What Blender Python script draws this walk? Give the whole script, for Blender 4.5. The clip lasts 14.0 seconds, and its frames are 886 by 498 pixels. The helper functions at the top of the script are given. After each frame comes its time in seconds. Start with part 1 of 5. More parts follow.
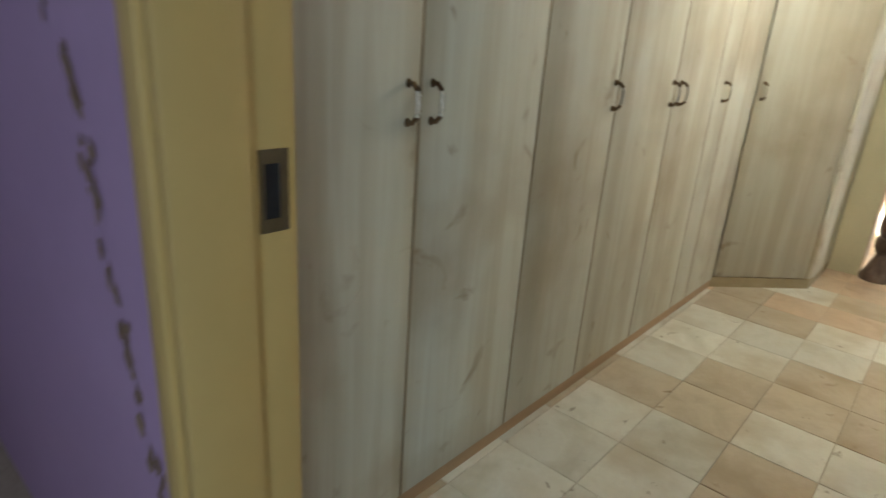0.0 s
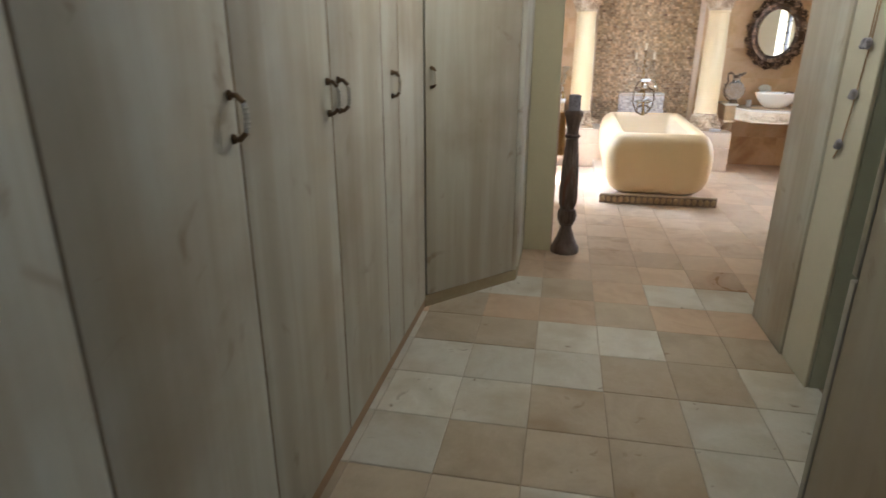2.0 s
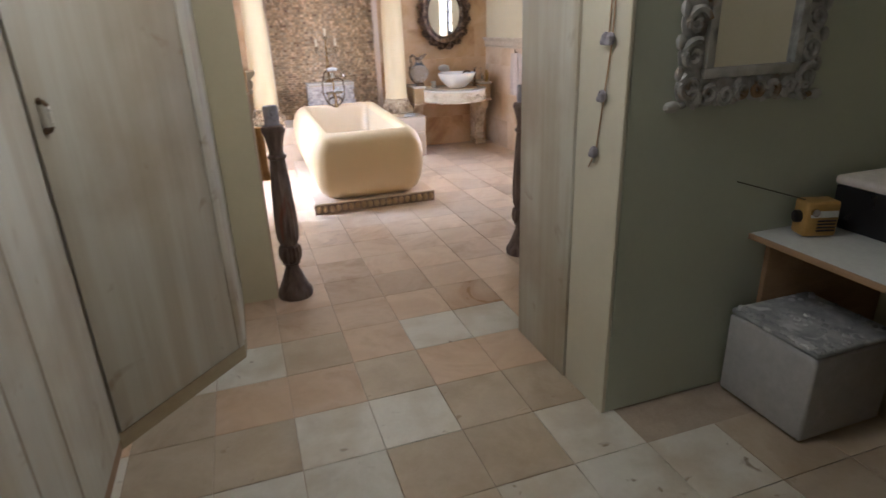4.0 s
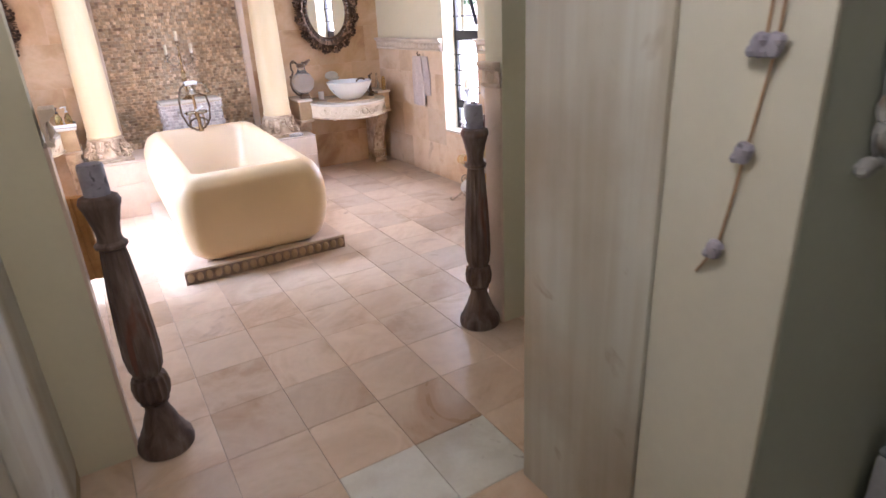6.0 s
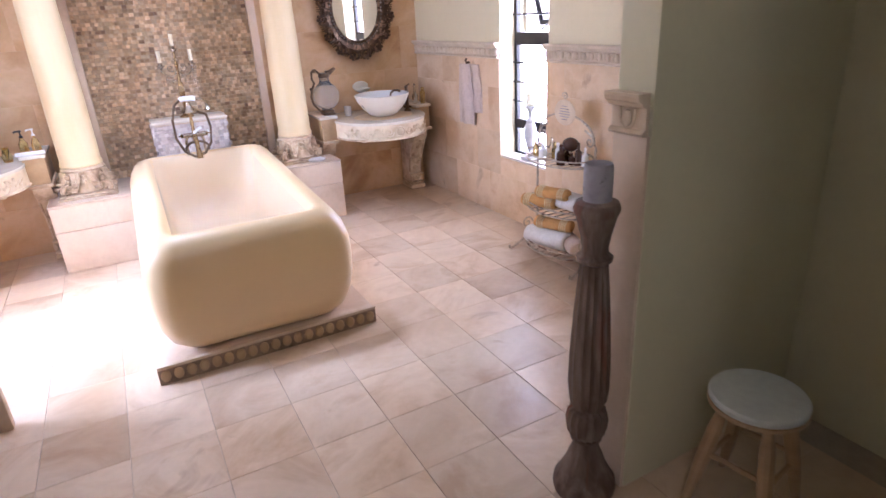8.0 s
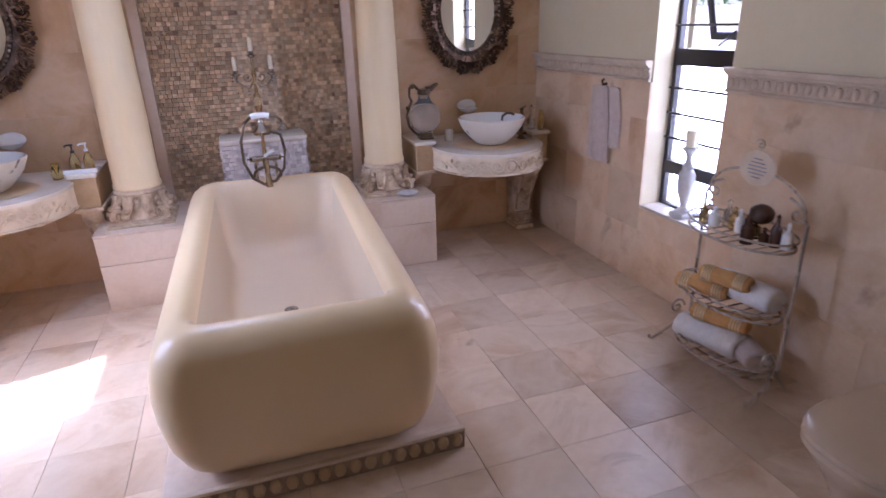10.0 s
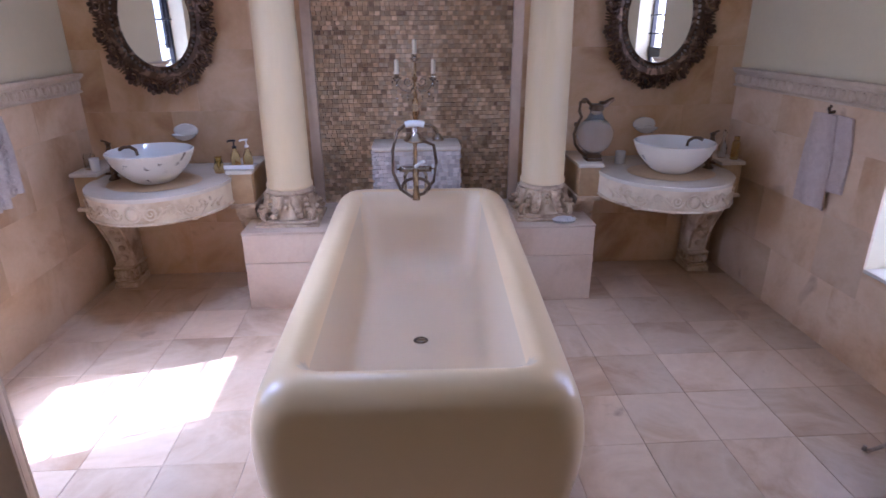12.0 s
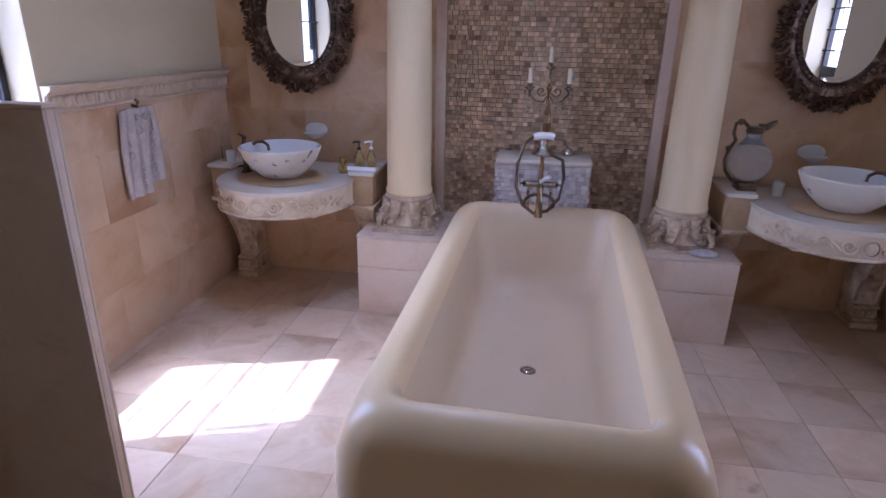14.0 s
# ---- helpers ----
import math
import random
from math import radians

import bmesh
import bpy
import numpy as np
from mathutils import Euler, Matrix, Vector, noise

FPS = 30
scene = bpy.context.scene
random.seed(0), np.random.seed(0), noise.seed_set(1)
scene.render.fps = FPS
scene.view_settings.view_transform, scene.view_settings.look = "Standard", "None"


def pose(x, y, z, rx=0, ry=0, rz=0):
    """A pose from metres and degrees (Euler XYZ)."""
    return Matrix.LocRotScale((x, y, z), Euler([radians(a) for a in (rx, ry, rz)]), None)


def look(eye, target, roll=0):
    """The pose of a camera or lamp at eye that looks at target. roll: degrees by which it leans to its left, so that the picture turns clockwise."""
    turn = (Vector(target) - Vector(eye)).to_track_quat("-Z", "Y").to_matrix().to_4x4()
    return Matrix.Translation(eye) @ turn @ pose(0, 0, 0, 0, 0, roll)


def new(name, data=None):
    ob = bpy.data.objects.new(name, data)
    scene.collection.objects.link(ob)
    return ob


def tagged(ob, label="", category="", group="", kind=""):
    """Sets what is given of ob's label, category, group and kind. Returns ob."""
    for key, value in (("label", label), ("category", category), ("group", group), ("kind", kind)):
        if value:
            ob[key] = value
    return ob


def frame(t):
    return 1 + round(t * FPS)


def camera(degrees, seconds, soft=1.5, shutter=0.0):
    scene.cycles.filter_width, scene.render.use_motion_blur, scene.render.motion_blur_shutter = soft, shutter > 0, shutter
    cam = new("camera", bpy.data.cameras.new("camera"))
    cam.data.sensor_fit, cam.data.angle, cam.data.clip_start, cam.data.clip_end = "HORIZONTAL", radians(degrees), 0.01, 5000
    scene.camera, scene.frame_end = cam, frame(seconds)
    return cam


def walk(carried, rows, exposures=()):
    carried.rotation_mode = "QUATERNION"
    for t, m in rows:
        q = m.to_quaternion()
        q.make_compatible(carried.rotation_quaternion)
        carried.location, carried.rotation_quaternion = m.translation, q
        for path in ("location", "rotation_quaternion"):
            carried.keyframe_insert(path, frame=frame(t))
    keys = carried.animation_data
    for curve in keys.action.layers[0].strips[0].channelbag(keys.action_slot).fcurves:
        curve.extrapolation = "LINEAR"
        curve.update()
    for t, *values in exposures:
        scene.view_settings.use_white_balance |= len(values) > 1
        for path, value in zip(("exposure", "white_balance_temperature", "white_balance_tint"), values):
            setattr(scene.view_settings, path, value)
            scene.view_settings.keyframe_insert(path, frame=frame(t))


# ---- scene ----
cam = camera(74.4, 14.0, shutter=0.4)
PATH = [
    (0, (0.553, 0.356, 1.37), (-0.687, 1.78, 0.711), 3.9),
    (0.5, (0.433, 0.557, 1.338), (-0.561, 2.175, 0.709), 1.6),
    (1, (0.356, 0.744, 1.345), (-0.4, 2.487, 0.719), 0.9),
    (1.5, (0.296, 0.999, 1.363), (-0.261, 2.812, 0.73), 0.4),
    (2, (0.23, 1.261, 1.374), (-0.143, 3.115, 0.723), 0.1),
    (2.5, (0.18, 1.484, 1.408), (0.053, 3.361, 0.728), -0.5),
    (3, (0.159, 1.688, 1.428), (0.284, 3.561, 0.737), -1.1),
    (3.5, (0.158, 1.884, 1.456), (0.522, 3.717, 0.741), -1.6),
    (4, (0.155, 2.083, 1.465), (0.739, 3.852, 0.737), -2.2),
    (6.5, (0.407, 3.495, 1.467), (1.354, 5.089, 0.718), -3.0),
    (7, (0.504, 3.76, 1.466), (1.448, 5.358, 0.723), -2.9),
    (7.2, (0.552, 3.861, 1.474), (1.484, 5.466, 0.728), -3.0),
    (9.5, (0.972, 4.931, 1.463), (1.658, 6.663, 0.736), -2.2),
    (10, (1.034, 5.141, 1.483), (1.627, 6.908, 0.759), -1.8),
    (10.5, (1.08, 5.302, 1.485), (1.547, 7.107, 0.762), -1.4),
    (11, (1.106, 5.423, 1.498), (1.446, 7.256, 0.775), -1.0),
    (11.5, (1.111, 5.485, 1.499), (1.331, 7.339, 0.783), -0.6),
    (12, (1.103, 5.523, 1.503), (1.214, 7.388, 0.789), -0.3),
    (12.5, (1.096, 5.561, 1.495), (1.099, 7.432, 0.788), 0.1),
    (13, (1.086, 5.615, 1.483), (0.985, 7.487, 0.787), 0.5),
    (13.5, (1.1, 5.677, 1.475), (0.894, 7.543, 0.787), 0.8),
    (14, (1.094, 5.7, 1.474), (0.813, 7.558, 0.789), 1.3),
]
EXPOSURES = [(0.0, 3.45, 5850, 6), (1.5, 2.85, 5500, 10), (3.0, 2.05, 5250, 14), (4.0, 2.4, 5250, 18), (6.5, 2.72, 5250, 26), (7.0, 2.85, 5200, 26), (9.5, 1.6, 5100, 33), (11.0, 1.4, 4800, 32), (14.0, 0.88, 4700, 33)]
walk(cam, [(t, look(eye, target, roll)) for t, eye, target, roll in PATH], EXPOSURES)

# The plan below is drawn in plan units; one unit is K metres. finish() at the end turns it into metres.
K = 0.824
WEST, EAST, NORTH, SOUTH = -0.97, 3.82, 11.08, 6.43      # the bathroom's faces
CEIL = 3.90

# ---- light ----
world = bpy.data.worlds.new("sky")
scene.world = world
world.use_nodes = True
wn = world.node_tree.nodes
sky = wn.new("ShaderNodeTexSky")
sky.sky_type, sky.sun_disc = "NISHITA", False
SUN_WAY = Vector((1.0, 0.33, -1.55)).normalized()
sky.sun_elevation = math.asin(-SUN_WAY.z)
sky.sun_rotation = math.atan2(-SUN_WAY.x, -SUN_WAY.y)
wn["Background"].inputs["Strength"].default_value = 0.09
world.node_tree.links.new(sky.outputs["Color"], wn["Background"].inputs["Color"])


def lamp(name, kind, place, energy, color, way=None, **more):
    data = bpy.data.lights.new(name, kind)
    data.energy, data.color = energy, color
    for key, value in more.items():
        if key == "size": data.size = value
        if key == "size_y": data.shape, data.size_y = "RECTANGLE", value
        if key == "angle": data.angle = value
        if key == "spread": data.spread = value
        if key == "radius": data.shadow_soft_size = value
    ob = new(name, data)
    ob.matrix_world = look(Vector(place) * K, (Vector(place) + Vector(way or (0, 0, -1))) * K)
    return ob


lamp("sun", "SUN", (-6, 4, 9), 5.0, (1.0, 0.94, 0.86), SUN_WAY, angle=radians(0.6))
lamp("window_light_west", "AREA", (-2.9, 8.9, 3.0), 60, (0.74, 0.86, 1.0), (1, 0.08, -0.62), size=1.5, size_y=1.5)
lamp("window_light_west_low", "AREA", (WEST - .24, 9.01, 1.475), 5, (0.80, 0.89, 1.0), (1, 0, 0), size=0.62, size_y=1.50)
lamp("window_light_east", "AREA", (EAST + .24, 9.175, 1.475), 9, (0.94, 0.96, 1.0), (-1, 0, 0), size=0.52, size_y=1.50)
lamp("skylight_light", "AREA", (0.72, 9.40, CEIL - .03), 3.6, (0.76, 0.87, 1.0), (0, 0, -1), size=0.30, size_y=0.30, spread=radians(88))
lamp("bath_chandelier_bulbs", "POINT", (1.42, 9.15, 2.52), 0.45, (1.0, 0.82, 0.64), radius=0.10)
lamp("hall_ceiling_bulb", "POINT", (0.50, 4.40, 2.72), 3.0, (1.0, 0.92, 0.76), radius=0.22)
# Added cool fill for the unseen bedroom's daylight; no window is built there.
lamp("bedroom_fill_light", "AREA", (2.6, -1.6, 1.6), 3.0, (0.78, 0.94, 1.0), (-0.8, 0.8, -0.1), size=1.2, size_y=1.2)


# ---- materials ----
def shade(name, cols, scale=3.0, rough=0.6, metal=0.0, bump=0.15, stretch=(1, 1, 1), vary=0.0, fine=40.0, grain=0.12,
          island=False, round_spots=False, blotch=None, spots=None, coat=0.0, distort=0.4, detail=5.0, coords="Object"):
    """Procedural surface: a ramp of colours over a soft noise, a fine grain, a random tone per piece, bump, and worn spots."""
    m = bpy.data.materials.new(name)
    m.use_nodes = True
    nt = m.node_tree
    n, l = nt.nodes, nt.links
    bsdf = n["Principled BSDF"]
    tc = n.new("ShaderNodeTexCoord")
    geo = n.new("ShaderNodeNewGeometry")
    info = n.new("ShaderNodeObjectInfo")
    rnd = geo.outputs["Random Per Island"] if island else info.outputs["Random"]
    off = n.new("ShaderNodeVectorMath"); off.operation = "SCALE"
    comb = n.new("ShaderNodeCombineXYZ")
    for i in range(3): l.new(rnd, comb.inputs[i])
    l.new(comb.outputs[0], off.inputs[0]); off.inputs["Scale"].default_value = 31.0
    add = n.new("ShaderNodeVectorMath")
    l.new(tc.outputs[coords], add.inputs[0]); l.new(off.outputs[0], add.inputs[1])
    mp = n.new("ShaderNodeMapping"); mp.inputs["Scale"].default_value = stretch
    l.new(add.outputs[0], mp.inputs["Vector"])
    n1 = n.new("ShaderNodeTexNoise")
    n1.inputs["Scale"].default_value, n1.inputs["Detail"].default_value = scale, detail
    n1.inputs["Roughness"].default_value, n1.inputs["Distortion"].default_value = 0.6, distort
    l.new(mp.outputs[0], n1.inputs["Vector"])
    ramp = n.new("ShaderNodeValToRGB")
    e = ramp.color_ramp.elements
    e[0].position, e[1].position = 0.32, 0.68
    e[0].color, e[1].color = (*cols[0], 1), (*cols[-1], 1)
    for i, c in enumerate(cols[1:-1]):
        x = e.new(0.32 + 0.36 * (i + 1) / (len(cols) - 1)); x.color = (*c, 1)
    l.new(n1.outputs["Fac"], ramp.inputs["Fac"])
    n2 = n.new("ShaderNodeTexNoise"); n2.inputs["Scale"].default_value, n2.inputs["Detail"].default_value = fine, 3
    l.new(mp.outputs[0], n2.inputs["Vector"])
    val = n.new("ShaderNodeMath"); val.operation = "MULTIPLY_ADD"
    l.new(n2.outputs["Fac"], val.inputs[0]); val.inputs[1].default_value, val.inputs[2].default_value = 2 * grain, 1 - grain
    tone = n.new("ShaderNodeMath"); tone.operation = "MULTIPLY_ADD"
    l.new(rnd, tone.inputs[0]); tone.inputs[1].default_value, tone.inputs[2].default_value = 2 * vary, 1 - vary
    both = n.new("ShaderNodeMath"); both.operation = "MULTIPLY"
    l.new(val.outputs[0], both.inputs[0]); l.new(tone.outputs[0], both.inputs[1])
    hsv = n.new("ShaderNodeHueSaturation")
    l.new(ramp.outputs["Color"], hsv.inputs["Color"]); l.new(both.outputs[0], hsv.inputs["Value"])
    out = hsv.outputs["Color"]
    if spots:
        n3 = n.new("ShaderNodeTexNoise"); n3.inputs["Scale"].default_value, n3.inputs["Detail"].default_value = spots[1], 4
        n3.inputs["Distortion"].default_value = 0.8
        l.new(add.outputs[0] if round_spots else mp.outputs[0], n3.inputs["Vector"])
        cut = n.new("ShaderNodeMapRange")
        cut.inputs["From Min"].default_value, cut.inputs["From Max"].default_value = spots[2], spots[2] + (0.16 if round_spots else 0.09)
        l.new(n3.outputs["Fac"], cut.inputs["Value"])
        mix = n.new("ShaderNodeMix"); mix.data_type = "RGBA"
        l.new(cut.outputs[0], mix.inputs["Factor"]); l.new(out, mix.inputs["A"]); mix.inputs["B"].default_value = (*spots[0], 1)
        out = mix.outputs["Result"]
    if blotch:
        n4 = n.new("ShaderNodeTexNoise"); n4.inputs["Scale"].default_value, n4.inputs["Detail"].default_value = blotch[1], 6
        l.new(add.outputs[0], n4.inputs["Vector"])
        cut = n.new("ShaderNodeMapRange")
        cut.inputs["From Min"].default_value, cut.inputs["From Max"].default_value, cut.inputs["To Max"].default_value = blotch[2], blotch[2] + 0.2, 0.6
        l.new(n4.outputs["Fac"], cut.inputs["Value"])
        mix = n.new("ShaderNodeMix"); mix.data_type = "RGBA"
        l.new(cut.outputs[0], mix.inputs["Factor"]); l.new(out, mix.inputs["A"]); mix.inputs["B"].default_value = (*blotch[0], 1)
        out = mix.outputs["Result"]
    l.new(out, bsdf.inputs["Base Color"])
    bsdf.inputs["Metallic"].default_value, bsdf.inputs["Coat Weight"].default_value = metal, coat
    rr = n.new("ShaderNodeMapRange"); l.new(n1.outputs["Fac"], rr.inputs["Value"])
    rr.inputs["To Min"].default_value, rr.inputs["To Max"].default_value = max(rough - 0.12, 0.02), min(rough + 0.12, 1)
    l.new(rr.outputs[0], bsdf.inputs["Roughness"])
    if bump:
        h = n.new("ShaderNodeMath"); h.operation = "ADD"
        l.new(n1.outputs["Fac"], h.inputs[0]); l.new(n2.outputs["Fac"], h.inputs[1])
        b = n.new("ShaderNodeBump"); b.inputs["Strength"].default_value, b.inputs["Distance"].default_value = bump, 0.004
        l.new(h.outputs[0], b.inputs["Height"]); l.new(b.outputs[0], bsdf.inputs["Normal"])
    return m


def glassy(name, color, rough=0.02, ior=1.45):
    m = bpy.data.materials.new(name); m.use_nodes = True
    b = m.node_tree.nodes["Principled BSDF"]
    b.inputs["Base Color"].default_value = (*color, 1)
    b.inputs["Transmission Weight"].default_value, b.inputs["Roughness"].default_value, b.inputs["IOR"].default_value = 1, rough, ior
    return m


def glow(name, color, power):
    m = bpy.data.materials.new(name); m.use_nodes = True
    b = m.node_tree.nodes["Principled BSDF"]
    b.inputs["Base Color"].default_value = (*color, 1)
    b.inputs["Emission Color"].default_value, b.inputs["Emission Strength"].default_value = (*color, 1), power
    return m


TRAV = shade("travertine", [(0.45, 0.25, 0.11), (0.61, 0.39, 0.20), (0.68, 0.475, 0.28), (0.55, 0.34, 0.17)], 2.2, 0.36, bump=0.10, vary=0.07, fine=55,
             grain=0.05, spots=((0.34, 0.20, 0.12), 3.2, 0.66))
# Paler copy of the wall travertine: window light on the side walls, put into colour.
TRAV_SIDE_LIT = shade("travertine_dado_lit", [(0.49, 0.295, 0.155), (0.62, 0.43, 0.255), (0.68, 0.505, 0.33), (0.55, 0.35, 0.19)], 1.9, 0.36, bump=0.10, vary=0.09, fine=55,
                  grain=0.06, spots=((0.39, 0.25, 0.15), 3.0, 0.70))
TRAV_PALE = shade("travertine_pale", [(0.51, 0.365, 0.245), (0.64, 0.495, 0.36), (0.68, 0.545, 0.41), (0.56, 0.41, 0.285)], 1.8, 0.36, bump=0.10, vary=0.08, fine=55,
                  grain=0.06, spots=((0.38, 0.25, 0.17), 3.0, 0.66))
TRAV_FLOOR = shade("travertine_floor", [(0.46, 0.30, 0.17), (0.58, 0.42, 0.275), (0.64, 0.49, 0.34), (0.52, 0.36, 0.22)], 2.0, 0.33, bump=0.05,
                   vary=0.12, fine=26, grain=0.07, spots=((0.38, 0.25, 0.16), 3.5, 0.69), distort=0.9)
HALL_TILE = shade("limestone_pale", [(0.54, 0.51, 0.42), (0.66, 0.64, 0.56), (0.60, 0.56, 0.47)], 3.2, 0.36, bump=0.10, vary=0.12, fine=60,
                  grain=0.06, spots=((0.20, 0.15, 0.09), 13.0, 0.665), blotch=((0.43, 0.34, 0.21), 2.6, 0.50))
HALL_TILE_TAN = shade("limestone_tan", [(0.44, 0.36, 0.25), (0.54, 0.46, 0.34), (0.48, 0.39, 0.27)], 3.2, 0.40, bump=0.10, vary=0.10, fine=60, grain=0.05,
                      spots=((0.25, 0.17, 0.09), 9.0, 0.68), blotch=((0.33, 0.23, 0.12), 2.8, 0.52))
GROUT = shade("grout", [(0.38, 0.31, 0.225), (0.47, 0.39, 0.29)], 8, 0.9, fine=90)
BED = shade("tile_bed", [(0.40, 0.27, 0.16), (0.46, 0.32, 0.20)], 8, 0.9, fine=90)
CREAM = shade("cream_plaster", [(0.68, 0.58, 0.37), (0.72, 0.62, 0.41)], 1.2, 0.75, bump=0.08, fine=45, grain=0.03)
PIERFACE = shade("pale_cream_plaster", [(0.60, 0.57, 0.44), (0.65, 0.62, 0.49)], 1.2, 0.75, bump=0.08, fine=45, grain=0.03)
GREEN = shade("sage_plaster", [(0.50, 0.54, 0.43), (0.55, 0.59, 0.48)], 1.0, 0.7, bump=0.08, fine=45, grain=0.03)
OLIVE = shade("olive_cream_plaster", [(0.62, 0.57, 0.38), (0.67, 0.62, 0.43)], 1.0, 0.7, bump=0.08, fine=45, grain=0.03)
PURPLE = shade("lilac_plaster", [(0.37, 0.245, 0.39), (0.43, 0.29, 0.46)], 1.0, 0.7, bump=0.10, fine=45, grain=0.03)
YELLOW = shade("ochre_gloss_paint", [(0.50, 0.345, 0.12), (0.56, 0.395, 0.15)], 1.0, 0.42, bump=0.04, fine=30, grain=0.03)
WHITE = shade("white_ceiling_paint", [(0.76, 0.74, 0.68), (0.80, 0.78, 0.72)], 1.0, 0.85, bump=0.05)
WASH = shade("whitewashed_wood", [(0.43, 0.385, 0.285), (0.49, 0.45, 0.345), (0.58, 0.565, 0.475), (0.47, 0.425, 0.32)], 2.2, 0.55, bump=0.05,
             stretch=(1.9, 1.9, 0.12), vary=0.03, fine=9, grain=0.07, spots=((0.29, 0.205, 0.12), 6.0, 0.64), distort=0.1, coat=0.05, detail=4.0, round_spots=True, blotch=((0.33, 0.25, 0.15), 1.9, 0.50))
EDGE = shade("worn_bare_edge", [(0.23, 0.165, 0.10), (0.36, 0.28, 0.18)], 3, 0.6, stretch=(1, 1, 0.4), bump=0.12)
OLIVEPINE = shade("olive_stained_pine", [(0.32, 0.255, 0.145), (0.42, 0.345, 0.21)], 3, 0.6, stretch=(1, 1, 4), bump=0.12)
KICK = shade("bare_pine", [(0.34, 0.215, 0.115), (0.44, 0.29, 0.16)], 3, 0.6, stretch=(1, 0.3, 4), bump=0.12)
MOULD = shade("cast_stone_moulding", [(0.56, 0.43, 0.29), (0.68, 0.56, 0.41)], 6, 0.55, bump=0.15, fine=50, grain=0.08)
# Tan stone with shade put into its colour, made for the wash stand end blocks.
OCHRE = shade("shaded_ochre_stone", [(0.42, 0.28, 0.14), (0.54, 0.38, 0.21)], 5, 0.5, bump=0.12)
# Dark mottled brown for the band behind the plinth eggs.
RECESS = shade("dark_recessed_stone", [(0.20, 0.14, 0.09), (0.36, 0.26, 0.18)], 12, 0.8, bump=0.2)
STONE = shade("carved_cast_stone", [(0.34, 0.22, 0.13), (0.60, 0.45, 0.29), (0.74, 0.61, 0.43)], 9, 0.6, bump=0.3, fine=60, grain=0.12)
COUNTER = shade("polished_cream_stone", [(0.66, 0.58, 0.46), (0.72, 0.65, 0.54)], 4, 0.22, bump=0.03, grain=0.03, coat=0.2)
APRON = shade("cream_apron_stone", [(0.52, 0.38, 0.23), (0.70, 0.57, 0.39), (0.76, 0.65, 0.47)], 5, 0.5, bump=0.1, fine=50, grain=0.06)
PORC = shade("ribbed_cream_porcelain", [(0.62, 0.58, 0.48), (0.68, 0.64, 0.54)], 30, 0.25, bump=0.0, coat=0.3)
COLUMN = shade("cream_column_paint", [(0.76, 0.57, 0.30), (0.80, 0.64, 0.38)], 2.0, 0.45, bump=0.05, stretch=(2, 2, 0.3), grain=0.03)
ENAMEL = shade("cream_bath_resin", [(0.76, 0.55, 0.285), (0.79, 0.58, 0.325)], 1.0, 0.34, bump=0.015, grain=0.01, coat=0.05, fine=12)
# Same resin as the outside; the cool light inside is put into the colour.
ENAMEL_LIT = shade("bath_resin_lit_inside", [(0.74, 0.565, 0.35), (0.77, 0.60, 0.39)], 1.2, 0.36, bump=0.015, grain=0.01, coat=0.4, fine=12)
CERAMIC = shade("white_ceramic", [(0.80, 0.79, 0.76), (0.82, 0.81, 0.78)], 1.0, 0.12, bump=0.0, grain=0.01, coat=0.5)
BOWL = shade("speckled_cream_basin", [(0.70, 0.62, 0.50), (0.76, 0.69, 0.58)], 2.0, 0.3, bump=0.05, grain=0.03, spots=((0.13, 0.085, 0.05), 17.0, 0.635))
CARVED = shade("dark_silvered_carving", [(0.05, 0.028, 0.016), (0.12, 0.068, 0.040), (0.26, 0.17, 0.11)], 16, 0.26, metal=0.6, bump=0.3, fine=80)
BEAD = shade("silvered_bead", [(0.16, 0.14, 0.13), (0.34, 0.31, 0.29)], 20, 0.25, metal=0.7, bump=0.1)
SILVER = shade("distressed_silver_frame", [(0.24, 0.24, 0.22), (0.46, 0.46, 0.43), (0.56, 0.56, 0.52)], 9, 0.5, metal=0.15, bump=0.3,
               spots=((0.24, 0.15, 0.07), 5.0, 0.58))
DARKWOOD = shade("weathered_turned_wood", [(0.07, 0.042, 0.03), (0.14, 0.095, 0.07), (0.22, 0.17, 0.14)], 7, 0.62, bump=0.3, stretch=(3, 3, 0.5),
                 fine=50, spots=((0.16, 0.06, 0.035), 4.0, 0.60))
BRONZE = shade("aged_bronze", [(0.10, 0.065, 0.04), (0.22, 0.15, 0.09)], 12, 0.35, metal=0.9, bump=0.1)
CHROME = shade("worn_nickel", [(0.42, 0.38, 0.34), (0.62, 0.58, 0.53)], 6, 0.16, metal=1.0, bump=0.03)
BRASS = shade("dull_brass", [(0.26, 0.17, 0.08), (0.46, 0.33, 0.18)], 8, 0.25, metal=1.0, bump=0.05)
STEEL = shade("black_brown_steel", [(0.018, 0.014, 0.013), (0.035, 0.028, 0.025)], 6, 0.45, metal=0.2, bump=0.05)
IRON = shade("cream_rusty_iron", [(0.30, 0.23, 0.17), (0.55, 0.47, 0.36)], 18, 0.6, metal=0.3, bump=0.2, spots=((0.16, 0.08, 0.04), 14.0, 0.56))
WAX = shade("cream_wax", [(0.78, 0.68, 0.48), (0.82, 0.74, 0.56)], 5, 0.5, bump=0.05)
GREYWAX = shade("grey_carved_wax", [(0.24, 0.22, 0.25), (0.36, 0.34, 0.37)], 16, 0.65, bump=0.3, spots=((0.10, 0.09, 0.10), 22.0, 0.60))
